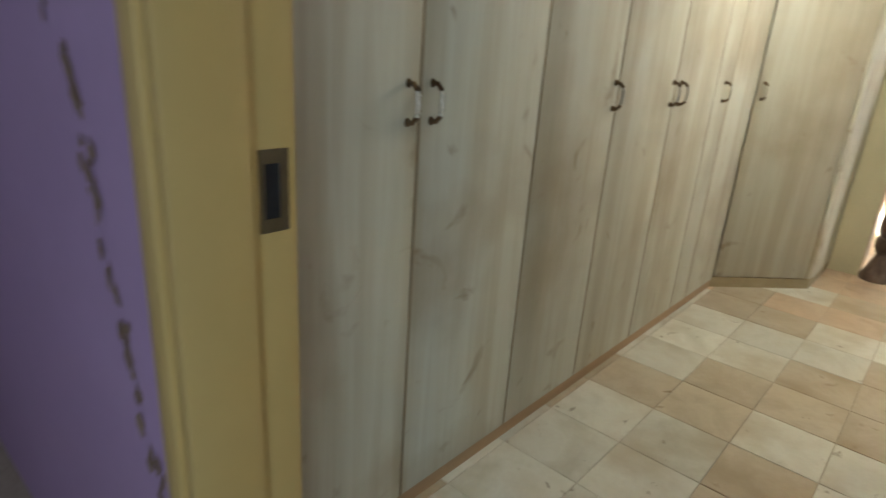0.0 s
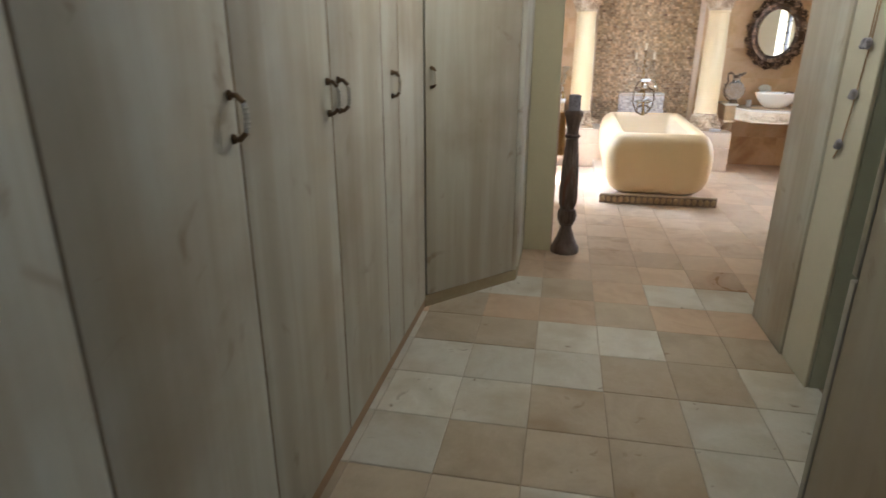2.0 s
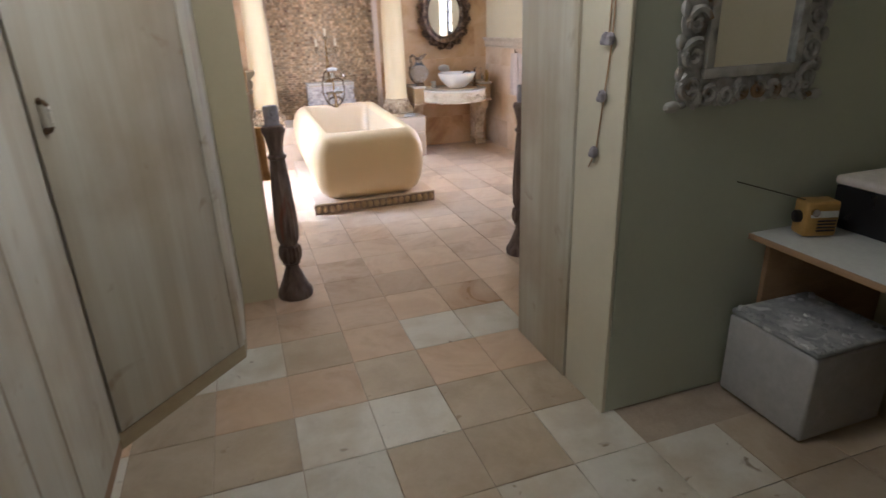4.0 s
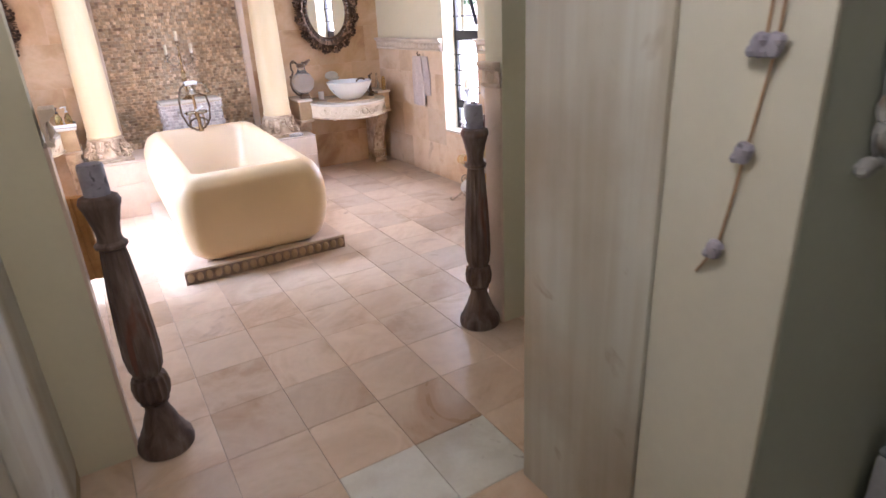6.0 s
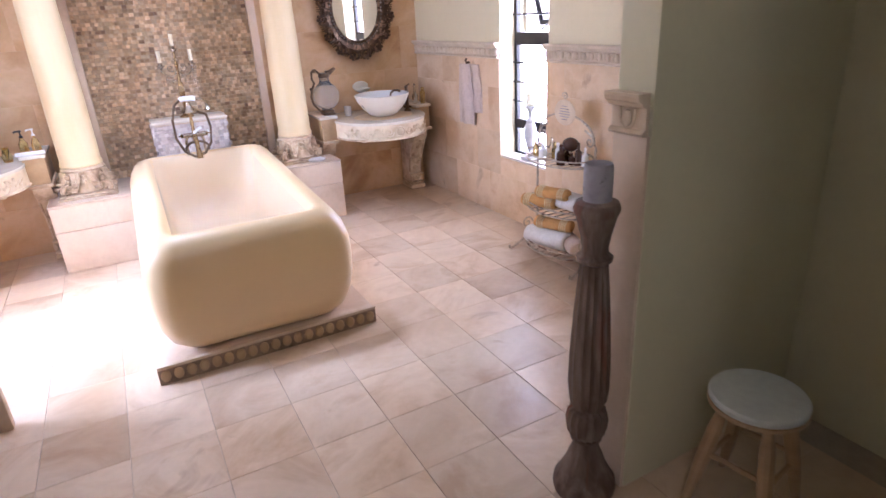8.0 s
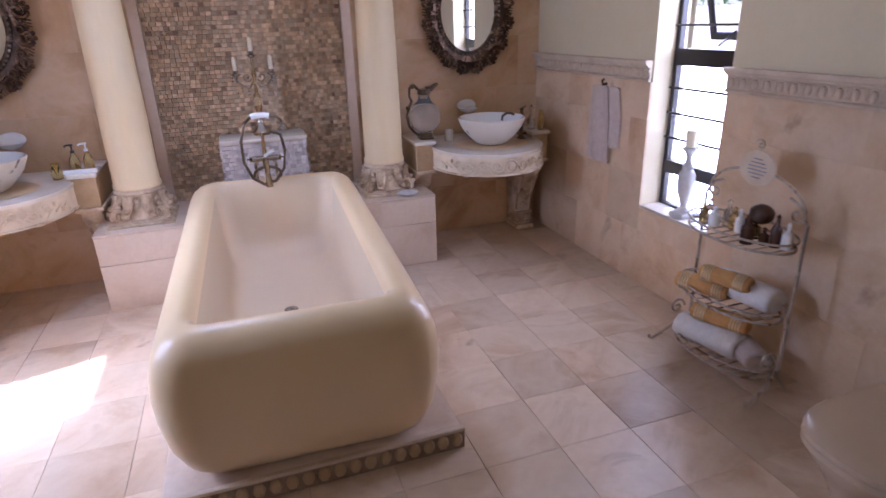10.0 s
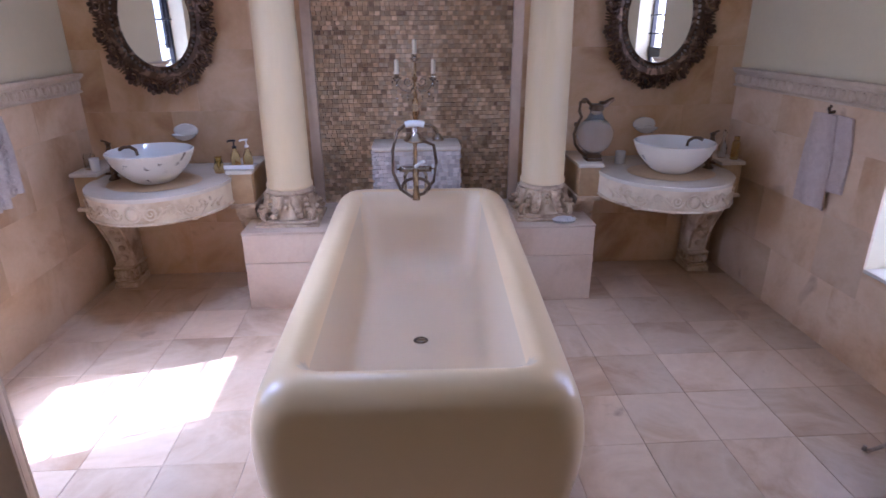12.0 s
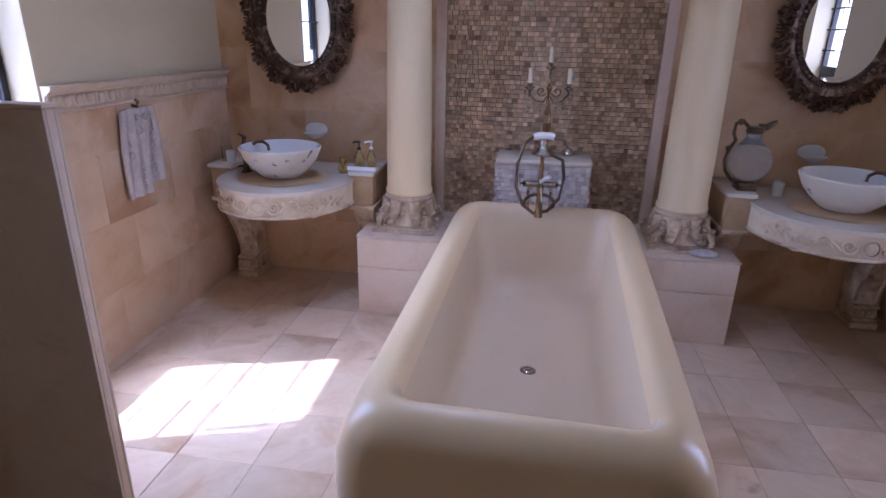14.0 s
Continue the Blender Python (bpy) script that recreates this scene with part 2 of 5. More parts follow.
MIRROR = shade("mirror_glass", [(0.86, 0.86, 0.86), (0.88, 0.88, 0.88)], 1.0, 0.0, metal=1.0, bump=0.0, grain=0.0)
MIRROR.node_tree.nodes["Principled BSDF"].inputs["Roughness"].default_value = 0.01
for k in list(MIRROR.node_tree.links):
    if k.to_socket.name == "Roughness": MIRROR.node_tree.links.remove(k)
TOWEL = shade("greige_terry", [(0.52, 0.41, 0.34), (0.60, 0.49, 0.42)], 30, 0.95, bump=0.6, fine=240, grain=0.2)
TOWEL_W = shade("white_terry", [(0.66, 0.62, 0.57), (0.76, 0.72, 0.67)], 30, 0.95, bump=0.6, fine=240, grain=0.18)
TOWEL_O = shade("orange_terry", [(0.50, 0.25, 0.07), (0.62, 0.34, 0.11)], 30, 0.95, bump=0.6, fine=240, grain=0.18)
TOWEL_S = shade("straw_stripe", [(0.66, 0.52, 0.28), (0.74, 0.60, 0.36)], 30, 0.95, bump=0.4, fine=240)
MARBLED = shade("veined_white_tile", [(0.50, 0.47, 0.45), (0.62, 0.59, 0.57)], 5, 0.4, bump=0.05)
MOSAIC = shade("split_travertine", [(0.36, 0.22, 0.115), (0.54, 0.38, 0.22), (0.70, 0.56, 0.38)], 9, 0.5, bump=0.3, vary=0.34, island=True, fine=70, grain=0.14, spots=((0.22, 0.13, 0.08), 2.4, 0.60))
MOSAIC_BOX = shade("split_travertine_pale", [(0.42, 0.34, 0.30), (0.58, 0.51, 0.46), (0.66, 0.60, 0.55)], 5, 0.5, bump=0.2, vary=0.22, island=True, fine=70, grain=0.1)
BLACKPL = shade("black_plastic", [(0.012, 0.012, 0.014), (0.02, 0.02, 0.022)], 4, 0.3, bump=0.0)
WHITEPL = shade("white_laminate", [(0.62, 0.64, 0.60), (0.68, 0.70, 0.66)], 3, 0.35, bump=0.02)
LEATHER = shade("pale_leatherette", [(0.40, 0.40, 0.40), (0.48, 0.48, 0.47)], 12, 0.5, bump=0.25)
FLUFF = shade("tufted_grey_top", [(0.24, 0.25, 0.25), (0.46, 0.47, 0.46)], 12, 0.9, bump=0.6, spots=((0.58, 0.59, 0.58), 9, 0.55))
GOLDPL = shade("gold_radio_case", [(0.42, 0.25, 0.06), (0.55, 0.35, 0.11)], 8, 0.35, metal=0.3, bump=0.05)
GLASS = glassy("clear_glass", (0.95, 0.97, 0.97))
GLASS.node_tree.nodes["Principled BSDF"].inputs["Roughness"].default_value = 0.03
PANE = glassy("window_pane", (0.97, 0.98, 0.98), 0.0)
MILKY = glassy("milky_glass", (0.90, 0.93, 0.96), 0.08)
MILKY.node_tree.nodes["Principled BSDF"].inputs["Transmission Weight"].default_value = 0.9
SOAP = glassy("amber_soap", (0.85, 0.72, 0.35), 0.1)
PINKWALL = shade("neighbour_render", [(0.70, 0.60, 0.55), (0.76, 0.66, 0.60)], 2, 0.9, bump=0.1)
LEAF = shade("garden_leaf", [(0.04, 0.09, 0.025), (0.09, 0.16, 0.05)], 5, 0.6, island=True, vary=0.3)
BARK = shade("bark", [(0.10, 0.07, 0.05), (0.18, 0.14, 0.10)], 9, 0.9, bump=0.5)
LAWN = shade("ground_outside", [(0.14, 0.13, 0.07), (0.22, 0.20, 0.12)], 3, 0.95, bump=0.4)
BULB = glow("lit_bulb", (1.0, 0.82, 0.58), 12.0)


# ---- mesh helpers ----
def box(bm, x0, x1, y0, y1, z0, z1, bevel=0.0, seg=2):
    r = bmesh.ops.create_cube(bm, size=1, matrix=Matrix.Translation(((x0 + x1) / 2, (y0 + y1) / 2, (z0 + z1) / 2)) @ Matrix.Diagonal((x1 - x0, y1 - y0, z1 - z0, 1)))
    if bevel:
        edges = list({e for v in r["verts"] for e in v.link_edges})
        bmesh.ops.bevel(bm, geom=edges, offset=bevel, segments=seg, profile=0.5, affect="EDGES")
    return bm


def lathe(bm, prof, at=(0, 0, 0), seg=24, sx=1.0, sy=1.0, arc=None, flute=0, depth=0.0, m=None, open_ends=False):
    """Turns (radius, height) pairs about z. flute: that many grooves of that depth."""
    rings = []
    a0, a1 = arc or (0, 2 * math.pi)
    n = seg + (1 if arc else 0)
    m = m or Matrix.Identity(4)
    for r, z in prof:
        ring = []
        for i in range(n):
            a = a0 + (a1 - a0) * i / seg
            k = r * (1 - depth * abs(math.sin(flute * a / 2))) if flute else r
            ring.append(bm.verts.new(m @ Vector((at[0] + k * math.cos(a) * sx, at[1] + k * math.sin(a) * sy, at[2] + z))))
        rings.append(ring)
    for p, q in zip(rings, rings[1:]):
        for i in range(n if not arc else n - 1):
            j = (i + 1) % n
            bm.faces.new((p[i], p[j], q[j], q[i]))
    if not arc and not open_ends:
        if prof[0][0] > 1e-5: bm.faces.new(rings[0][::-1])
        if prof[-1][0] > 1e-5: bm.faces.new(rings[-1])
    return bm


def tube(bm, pts, r, seg=8, closed=False, taper=None):
    pts = [Vector(p) for p in pts]
    rings, up = [], Vector((0.13, 0.21, 0.97))
    for i, p in enumerate(pts):
        a, b = pts[i - 1] if (i or closed) else p, pts[(i + 1) % len(pts)] if (i < len(pts) - 1 or closed) else p
        d = (b - a).normalized()
        u = d.cross(up)
        if u.length < 0.05: u = d.cross(Vector((1, 0, 0)))
        u.normalize(); v = d.cross(u)
        k = r * (taper(i / max(1, len(pts) - 1)) if taper else 1)
        rings.append([bm.verts.new(p + (u * math.cos(2 * math.pi * j / seg) + v * math.sin(2 * math.pi * j / seg)) * k) for j in range(seg)])
    pairs = list(zip(rings, rings[1:])) + ([(rings[-1], rings[0])] if closed else [])
    for p, q in pairs:
        for j in range(seg):
            bm.faces.new((p[j], p[(j + 1) % seg], q[(j + 1) % seg], q[j]))
    if not closed:
        bm.faces.new(rings[0][::-1]); bm.faces.new(rings[-1])
    return bm


def scroll(cx, cy, r0, turns=1.6, start=0.0, way=1, n=26, r1=0.12):
    """Points of a flat spiral, from outside inwards."""
    return [(cx + r0 * (1 - (1 - r1) * i / n) * math.cos(start + way * turns * 2 * math.pi * i / n),
             cy + r0 * (1 - (1 - r1) * i / n) * math.sin(start + way * turns * 2 * math.pi * i / n)) for i in range(n + 1)]


def ball(bm, at, r, seg=10, sx=1, sy=1, sz=1, rot=None):
    m = Matrix.Translation(at) @ (rot or Matrix.Identity(4)) @ Matrix.Diagonal((r * sx, r * sy, r * sz, 1))
    bmesh.ops.create_uvsphere(bm, u_segments=seg, v_segments=max(4, seg * 2 // 3), radius=1, matrix=m)
    return bm


def prism(bm, outline, z0, z1, m=None):
    m = m or Matrix.Identity(4)
    a = [bm.verts.new(m @ Vector((x, y, z0))) for x, y in outline]
    b = [bm.verts.new(m @ Vector((x, y, z1))) for x, y in outline]
    bm.faces.new(a[::-1]); bm.faces.new(b)
    for i in range(len(a)):
        j = (i + 1) % len(a)
        bm.faces.new((a[i], a[j], b[j], b[i]))
    return bm


def mesh_of(name, bm, material, smooth=35):
    bmesh.ops.recalc_face_normals(bm, faces=bm.faces)
    me = bpy.data.meshes.new(name)
    bm.to_mesh(me); bm.free()
    me.materials.append(material)
    if smooth and len(me.polygons):
        me.shade_smooth(); me.set_sharp_from_angle(angle=radians(smooth))
    return me


def part(name, bm, material, parent=None, label="", at=None, kind="", smooth=35):
    ob = new(name, mesh_of(name, bm, material, smooth) if not isinstance(bm, bpy.types.Mesh) else bm)
    if parent: ob.parent = parent
    if at is not None: ob.location = at
    return tagged(ob, label, kind=kind)


def thing(name, at, label, category, group="", turn=0.0):
    ob = new(name)
    ob.location, ob.rotation_euler = at, (0, 0, radians(turn))
    ob.empty_display_size = 0.1
    return tagged(ob, label, category, group)


def solo(name, bm, material, at, label, category, group="", smooth=35):
    return tagged(part(name, bm, material, None, label, at, smooth=smooth), category=category, group=group)


def setting(name, bm, material, label="", smooth=0):
    return part(name, bm, material, None, label, kind="structure", smooth=smooth)


BM = bmesh.new


# ---- the shell ----
def wall_with_hole(bm, axis, at, thick, a0, a1, z0, z1, hole=None):
    """A wall along x ('y' fixed) or along y ('x' fixed) with one opening (b0, b1, h0, h1)."""
    spans = [(a0, a1, z0, z1)] if not hole else [(a0, hole[0], z0, z1), (hole[1], a1, z0, z1), (hole[0], hole[1], z0, hole[2]), (hole[0], hole[1], hole[3], z1)]
    for s0, s1, t0, t1 in spans:
        if s1 - s0 < 1e-4 or t1 - t0 < 1e-4: continue
        if axis == "x": box(bm, at, at + thick, s0, s1, t0, t1)
        else: box(bm, s0, s1, at, at + thick, t0, t1)
    return bm


WIN_E, WIN_W = (8.85, 9.50, 0.55, 2.40), (8.63, 9.39, 0.55, 2.40)
setting("floor", box(BM(), -3.2, 4.2, -2.6, 11.4, -0.14, -0.006), GROUT, "concrete floor bed with sand-coloured grout between stone tiles")
setting("wall_north", wall_with_hole(BM(), "y", NORTH + 0.012, 0.25, -1.25, 4.10, 0, CEIL), CREAM, "plastered wall behind travertine tiles")
setting("wall_east", wall_with_hole(BM(), "x", EAST, 0.28, 6.58, NORTH + 0.012, 0, CEIL, WIN_E), CREAM, "cream plastered wall over a tiled dado")
setting("wall_west", wall_with_hole(BM(), "x", WEST - 0.28, 0.28, 6.58, NORTH + 0.012, 0, CEIL, WIN_W), CREAM, "cream plastered wall over a tiled dado")
setting("wall_between", wall_with_hole(BM(), "y", SOUTH, 0.15, -1.25, 4.10, -.012, CEIL, (0.24, 2.30, -.012, 2.55)), OLIVE, "olive cream plastered wall with a wide opening")
setting("ceiling_bathroom", box(BM(), -1.25, 4.10, 6.43, 11.35, CEIL, CEIL + 0.12), WHITE, "white painted ceiling")
setting("ceiling_hall", box(BM(), -3.2, 4.2, -2.6, 6.43, 2.90, 3.02), WHITE, "white painted ceiling")
setting("wall_hall_west", box(BM(), -1.25, -1.10, 0.95, 6.43, 0, 2.90), GREEN, "sage green plastered wall")
setting("wall_hall_east", box(BM(), 3.30, 3.45, 0.95, 6.43, 0, 2.90), OLIVE, "olive cream plastered wall")
# the door wall at the hall's south end: lilac on the bedroom side
setting("wall_door_left", box(BM(), -3.2, -0.11, 0.76, 0.95, 0, 2.90), PURPLE, "lilac plastered wall with peeling patches")
setting("wall_door_right", box(BM(), 1.02, 4.2, 0.76, 0.95, 0, 2.90), PURPLE, "lilac plastered wall")
setting("wall_door_head", box(BM(), -0.11, 1.02, 0.76, 0.95, 2.45, 2.90), PURPLE, "lilac plastered wall over the door")
setting("wall_bedroom_west", box(BM(), -3.2, -3.05, -2.6, 0.76, 0, 2.90), PURPLE, "lilac plastered wall")
setting("wall_bedroom_south", box(BM(), -3.05, 4.2, -2.6, -2.45, 0, 2.90), PURPLE, "lilac plastered wall")
setting("wall_bedroom_east", box(BM(), 4.05, 4.2, -2.45, 0.76, 0, 2.90), PURPLE, "lilac plastered wall")
setting("ground", box(BM(), -60, 60, -60, 60, -0.40, -0.15), LAWN, "dry lawn and earth around the house")


setting("skylight_frame", box(box(box(box(BM(), .47, .52, 9.15, 9.65, CEIL - .03, CEIL - .001), .92, .97, 9.15, 9.65, CEIL - .03, CEIL - .001),
        .52, .92, 9.15, 9.20, CEIL - .03, CEIL - .001), .52, .92, 9.60, 9.65, CEIL - .03, CEIL - .001), WHITE, "white frame of a small skylight")

# ---- windows, with what stands outside ----
def window(name, x, side, span):
    """A steel casement in an opening of the east (side 1) or west (side -1) wall, with burglar bars."""
    y0, y1, z0, z1 = span
    w = setting(name, box(box(box(box(BM(), x - .02, x + .02, y0, y0 + .035, z0, z1), x - .02, x + .02, y1 - .035, y1, z0, z1),
                x - .02, x + .02, y0 + .035, y1 - .035, z0, z0 + .035), x - .02, x + .02, y0 + .035, y1 - .035, z1 - .035, z1), STEEL,
                "dark brown steel window with thin bars, its top sash tilted open")
    part("rail", box(BM(), x - .028 if side > 0 else x - .006, x + .028 if side > 0 else x + .006, y0 + .035, y1 - .035, 1.50, 1.60 if side > 0 else 1.508), STEEL, w)
    if side > 0: part("rail", box(BM(), x - .028, x + .028, y0 + .035, y1 - .035, .80, .88), STEEL, w)
    for z in (1.04, 1.20, 1.36, 1.74, 1.92, 2.10) if side > 0 else (1.20, 1.90):
        part("burglar_bar", tube(BM(), [(x - .045 * side, y0 + .02, z), (x - .045 * side, y1 - .02, z)], .008, 6), STEEL, w)
    for a, b in ((z0 + .035, .80), (.88, 1.50)) if side > 0 else ((z0 + .035, 1.50),):
        p = part("pane", box(BM(), x - .003, x + .003, y0 + .035, y1 - .035, a, b), PANE, w); p.visible_shadow = False
    sash = part("top_sash", box(box(box(box(BM(), -.015, .015, y0 + .05, y0 + .08, -.74, 0), -.015, .015, y1 - .08, y1 - .05, -.74, 0),
                -.015 if side > 0 else -.004, .015 if side > 0 else .004, y0 + .08, y1 - .08, -.74 if side > 0 else -.708, -.70), -.015, .015, y0 + .08, y1 - .08, -.03, 0), STEEL, w, at=(x + .02 * side, 0, z1 - .04))
    sash.rotation_euler = (0, radians(-16 if side > 0 else 0), 0)
    g = part("sash_pane", box(BM(), -.003, .003, y0 + .08, y1 - .08, -.70, -.03), PANE, sash); g.visible_shadow = False
    arm = part("stay_arm", tube(BM(), [(x + .02 * side, (y0 + y1) / 2, 1.62), (x + .14 * side, (y0 + y1) / 2, 1.70)], .008, 6), STEEL, w)
    return w


window("window_east", EAST + .17, 1, WIN_E)
window("window_west", WEST - .17, -1, WIN_W)
setting("window_sill_east", box(BM(), EAST - .012, EAST + .15, WIN_E[0] + .001, WIN_E[1] - .001, .551, .572, .004), COUNTER, "pale stone window sill")
setting("window_sill_west", box(BM(), WEST - .15, WEST + .012, WIN_W[0] + .001, WIN_W[1] - .001, .551, .572, .004), COUNTER, "pale stone window sill")
setting("backdrop_garden_wall", box(BM(), 7.4, 7.6, -4, 22, -.15, 1.9), PINKWALL, "pale pink rendered garden wall")


def shrub(at, h, n, seed, label):
    rng = random.Random(seed)
    t = thing("shrub", at, label, "shrub", "shrubs outside the window")
    trunk = BM()
    for i in range(5):
        a = rng.uniform(0, 6.28)
        tube(trunk, [(0, 0, 0), (.1 * math.cos(a), .1 * math.sin(a), h * .4), (.35 * math.cos(a), .35 * math.sin(a), h * .8)], .035, 6, taper=lambda f: 1 - .7 * f)
    part("stem", trunk, BARK, t)
    bm = BM()
    for i in range(n):
        a, r, z = rng.uniform(0, 6.28), rng.uniform(0, .75) ** .6, rng.uniform(.25, 1)
        p = Vector((math.cos(a) * r, math.sin(a) * r, z * h)) * 1.0
        m = Matrix.Translation(p) @ Euler((rng.uniform(0, 6), rng.uniform(0, 6), 0)).to_matrix().to_4x4()
        vs = [bm.verts.new(m @ Vector(q)) for q in ((0, 0, 0), (.045, .03, .01), (.11, 0, 0), (.045, -.03, .01))]
        bm.faces.new(vs)
    tagged(part("foliage", bm, LEAF, t, smooth=0), kind="stuff")


for i, (x, y, h) in enumerate(((8.5, 11.6, 3.7), (8.8, 13.6, 4.0), (8.6, 15.8, 3.6), (-4.9, 13.4, 1.9))):
    shrub((x, y, -.15), h, 900, i, "leafy green garden shrub beside the pale garden wall")


# ---- dado moulding ----
def dado(name, side, x, y0, y1, label):
    """A cast moulding with a cap, a row of eggs and a lower bead, on the face x; side: 1 faces +x."""
    base = setting(name, BM_profile(side, x, y0, y1), MOULD, label, smooth=30)
    n = max(1, int((y1 - y0) / .078))
    egg = mesh_of("egg", ball(BM(), (0, 0, 0), .021, 8, .8, .9, 1.35), MOULD)
    arch = mesh_of("arch", tube(BM(), [(.002 * side, .031 * math.cos(a), -.004 - .030 * math.sin(a) + (.030 if abs(math.cos(a)) > .99 else 0)) for a in [i * math.pi / 10 for i in range(11)]], .0052, 6), MOULD)
    dart = mesh_of("dart", ball(BM(), (0, 0, 0), .012, 6, .9, .8, 2.2), MOULD)
    for i in range(n):
        y = y0 + (i + .5) * (y1 - y0) / n
        part("egg", egg, MOULD, base, at=(x + .018 * side, y, 1.450))
        part("egg_surround", arch, MOULD, base, at=(x + .016 * side, y, 1.456))
        if i: part("dart", dart, MOULD, base, at=(x + .016 * side, y - .5 * (y1 - y0) / n, 1.452))


def BM_profile(side, x, y0, y1):
    prof = [(0, 1.398), (.020, 1.398), (.026, 1.406), (.020, 1.414), (.012, 1.418), (.012, 1.484), (.030, 1.490), (.034, 1.500), (.046, 1.506), (.052, 1.520), (.050, 1.530), (0, 1.530)]
    bm = BM()
    prism(bm, [(a * side, z) for a, z in prof], 0, 1, Matrix(((1, 0, 0, x), (0, 0, y1 - y0, y0), (0, 1, 0, 0), (0, 0, 0, 1))))
    return bm


TW = .014   # thickness of the wall tiles
dado("trim_east_north", -1, EAST - TW, WIN_E[1] + .001, NORTH, "sand-coloured egg-and-dart dado moulding")
dado("trim_east_south", -1, EAST - TW, 6.58, WIN_E[0] - .001, "sand-coloured egg-and-dart dado moulding")
dado("trim_west_north", 1, WEST + TW, WIN_W[1] + .001, NORTH, "sand-coloured egg-and-dart dado moulding")
dado("trim_west_south", 1, WEST + TW, 6.58, WIN_W[0] - .001, "sand-coloured egg-and-dart dado moulding")
dado("trim_jamb_east", -1, 2.30 - TW, SOUTH + .002, 6.578, "short return of the dado moulding on the opening's edge")
dado("trim_jamb_west", 1, .24 + TW, SOUTH + .002, 6.578, "short return of the dado moulding on the opening's edge")
for nm, xa, xb in (("jamb_lining_east", 2.30 - TW, 2.30), ("jamb_lining_west", .24, .24 + TW)):
    setting(nm, box(BM(), xa, xb, SOUTH + .004, 6.578, 0, 1.397, .002), TRAV_PALE, "travertine lining of the opening's edge")

# ---- pedestal platform, mosaic and columns ----
plat = thing("column_platform", (0, 0, 0), "low travertine-clad platform that carries both columns", "platform")
part("core", box(box(box(BM(), .245, .93, 10.415, NORTH, 0, .538), 1.82, 2.585, 10.415, NORTH, 0, .538), .93, 1.82, 10.68, NORTH, 0, .538), GROUT, plat)
for x0, x1 in ((.23, .93), (1.82, 2.60)):
    part("front_slab", box(BM(), x0, x1, 10.40, 10.414, .002, .336, .003), TRAV_PALE, plat)
    part("front_slab", box(BM(), x0, x1, 10.40, 10.414, .339, .538, .003), TRAV_PALE, plat)
part("side_slab", box(BM(), .23, .244, 10.415, NORTH, .002, .538, .002), TRAV_PALE, plat)
part("side_slab", box(BM(), 2.586, 2.60, 10.415, NORTH, .002, .538, .002), TRAV_PALE, plat)
part("inner_slab", box(BM(), .931, .945, 10.40, 10.68, .002, .538, .002), TRAV_PALE, plat)
part("inner_slab", box(BM(), 1.805, 1.819, 10.40, 10.68, .002, .538, .002), TRAV_PALE, plat)
part("top_slab", box(BM(), .225, .946, 10.395, NORTH, .540, .557, .004), TRAV_PALE, plat)
part("top_slab", box(BM(), .948, 1.802, 10.66, NORTH, .540, .557, .004), TRAV_PALE, plat)
part("top_slab", box(BM(), 1.804, 2.605, 10.395, NORTH, .540, .557, .004), TRAV_PALE, plat)

MOS = (.70, 2.10)


def mosaic(x0, x1, z0, z1, y, px, pz, seed, axis="y", way=-1):
    """Small split stones in a staggered bond, each with its own depth."""
    rng, bm = random.Random(seed), BM()
    verts, faces = [], []
    row, z = 0, z0
    while z < z1 - .012:
        h = min(pz, z1 - z) - .0016
        x = x0 - (.5 * px if row % 2 else 0) - rng.uniform(0, .01)
        while x < x1:
            w = px * rng.uniform(.74, 1.24)
            a, b = max(x, x0), min(x + w - .0014, x1)
            if b - a > .008:
                d = rng.choice((.004, .010, .017, .025)) + rng.uniform(0, .003)
                k = len(verts); t = rng.uniform(-.002, .002)
                for q, u, s in ((a, z, 0), (b, z, 0), (b, z + h, 0), (a, z + h, 0), (a + .001, z + .001, d), (b - .001, z + .001, d + t), (b - .001, z + h - .001, d), (a + .001, z + h - .001, d - t)):
                    verts.append((q, y + way * s, u) if axis == "y" else (y + way * s, q, u))
                faces += [(k + 4, k + 5, k + 6, k + 7), (k, k + 1, k + 5, k + 4), (k + 1, k + 2, k + 6, k + 5), (k + 2, k + 3, k + 7, k + 6), (k + 3, k, k + 4, k + 7)]
            x += w
        z += pz; row += 1
    me = bpy.data.meshes.new("mosaic"); me.from_pydata(verts, [], faces)
    return me


def stones(name, me, material, parent, label):
    me.materials.append(material)
    ob = new(name, me); ob.parent = parent
    return tagged(ob, label, kind="stuff")


panel = thing("mosaic", (0, 0, 0), "tall wall panel of split travertine mosaic in browns and creams", "mosaic")
part("backing", box(BM(), MOS[0], MOS[1], NORTH - .004, NORTH + .010, .557, 2.70), BED, panel)
stones("mosaic_stone", mosaic(MOS[0], MOS[1], .56, 2.70, NORTH - .004, .037, .031, 3), MOSAIC, panel, "staggered split stones of uneven depth")
for x0, x1 in ((MOS[0] - .075, MOS[0] - .003), (MOS[1] + .003, MOS[1] + .075)):
    part("border_strip", box(BM(), x0, x1, NORTH - .028, NORTH + .010, .557, 2.70, .004), TRAV_PALE, panel)
mbox = thing("mosaic_block", (0, 0, 0), "square block clad in pale split mosaic with a smooth stone top", "block")
part("core", box(BM(), 1.112, 1.688, 10.742, NORTH - .03, .557, 1.02), MOULD, mbox)
stones("front_stone", mosaic(1.10, 1.70, .56, 1.02, 10.742, .036, .030, 5), MOSAIC_BOX, mbox, "pale split stones")
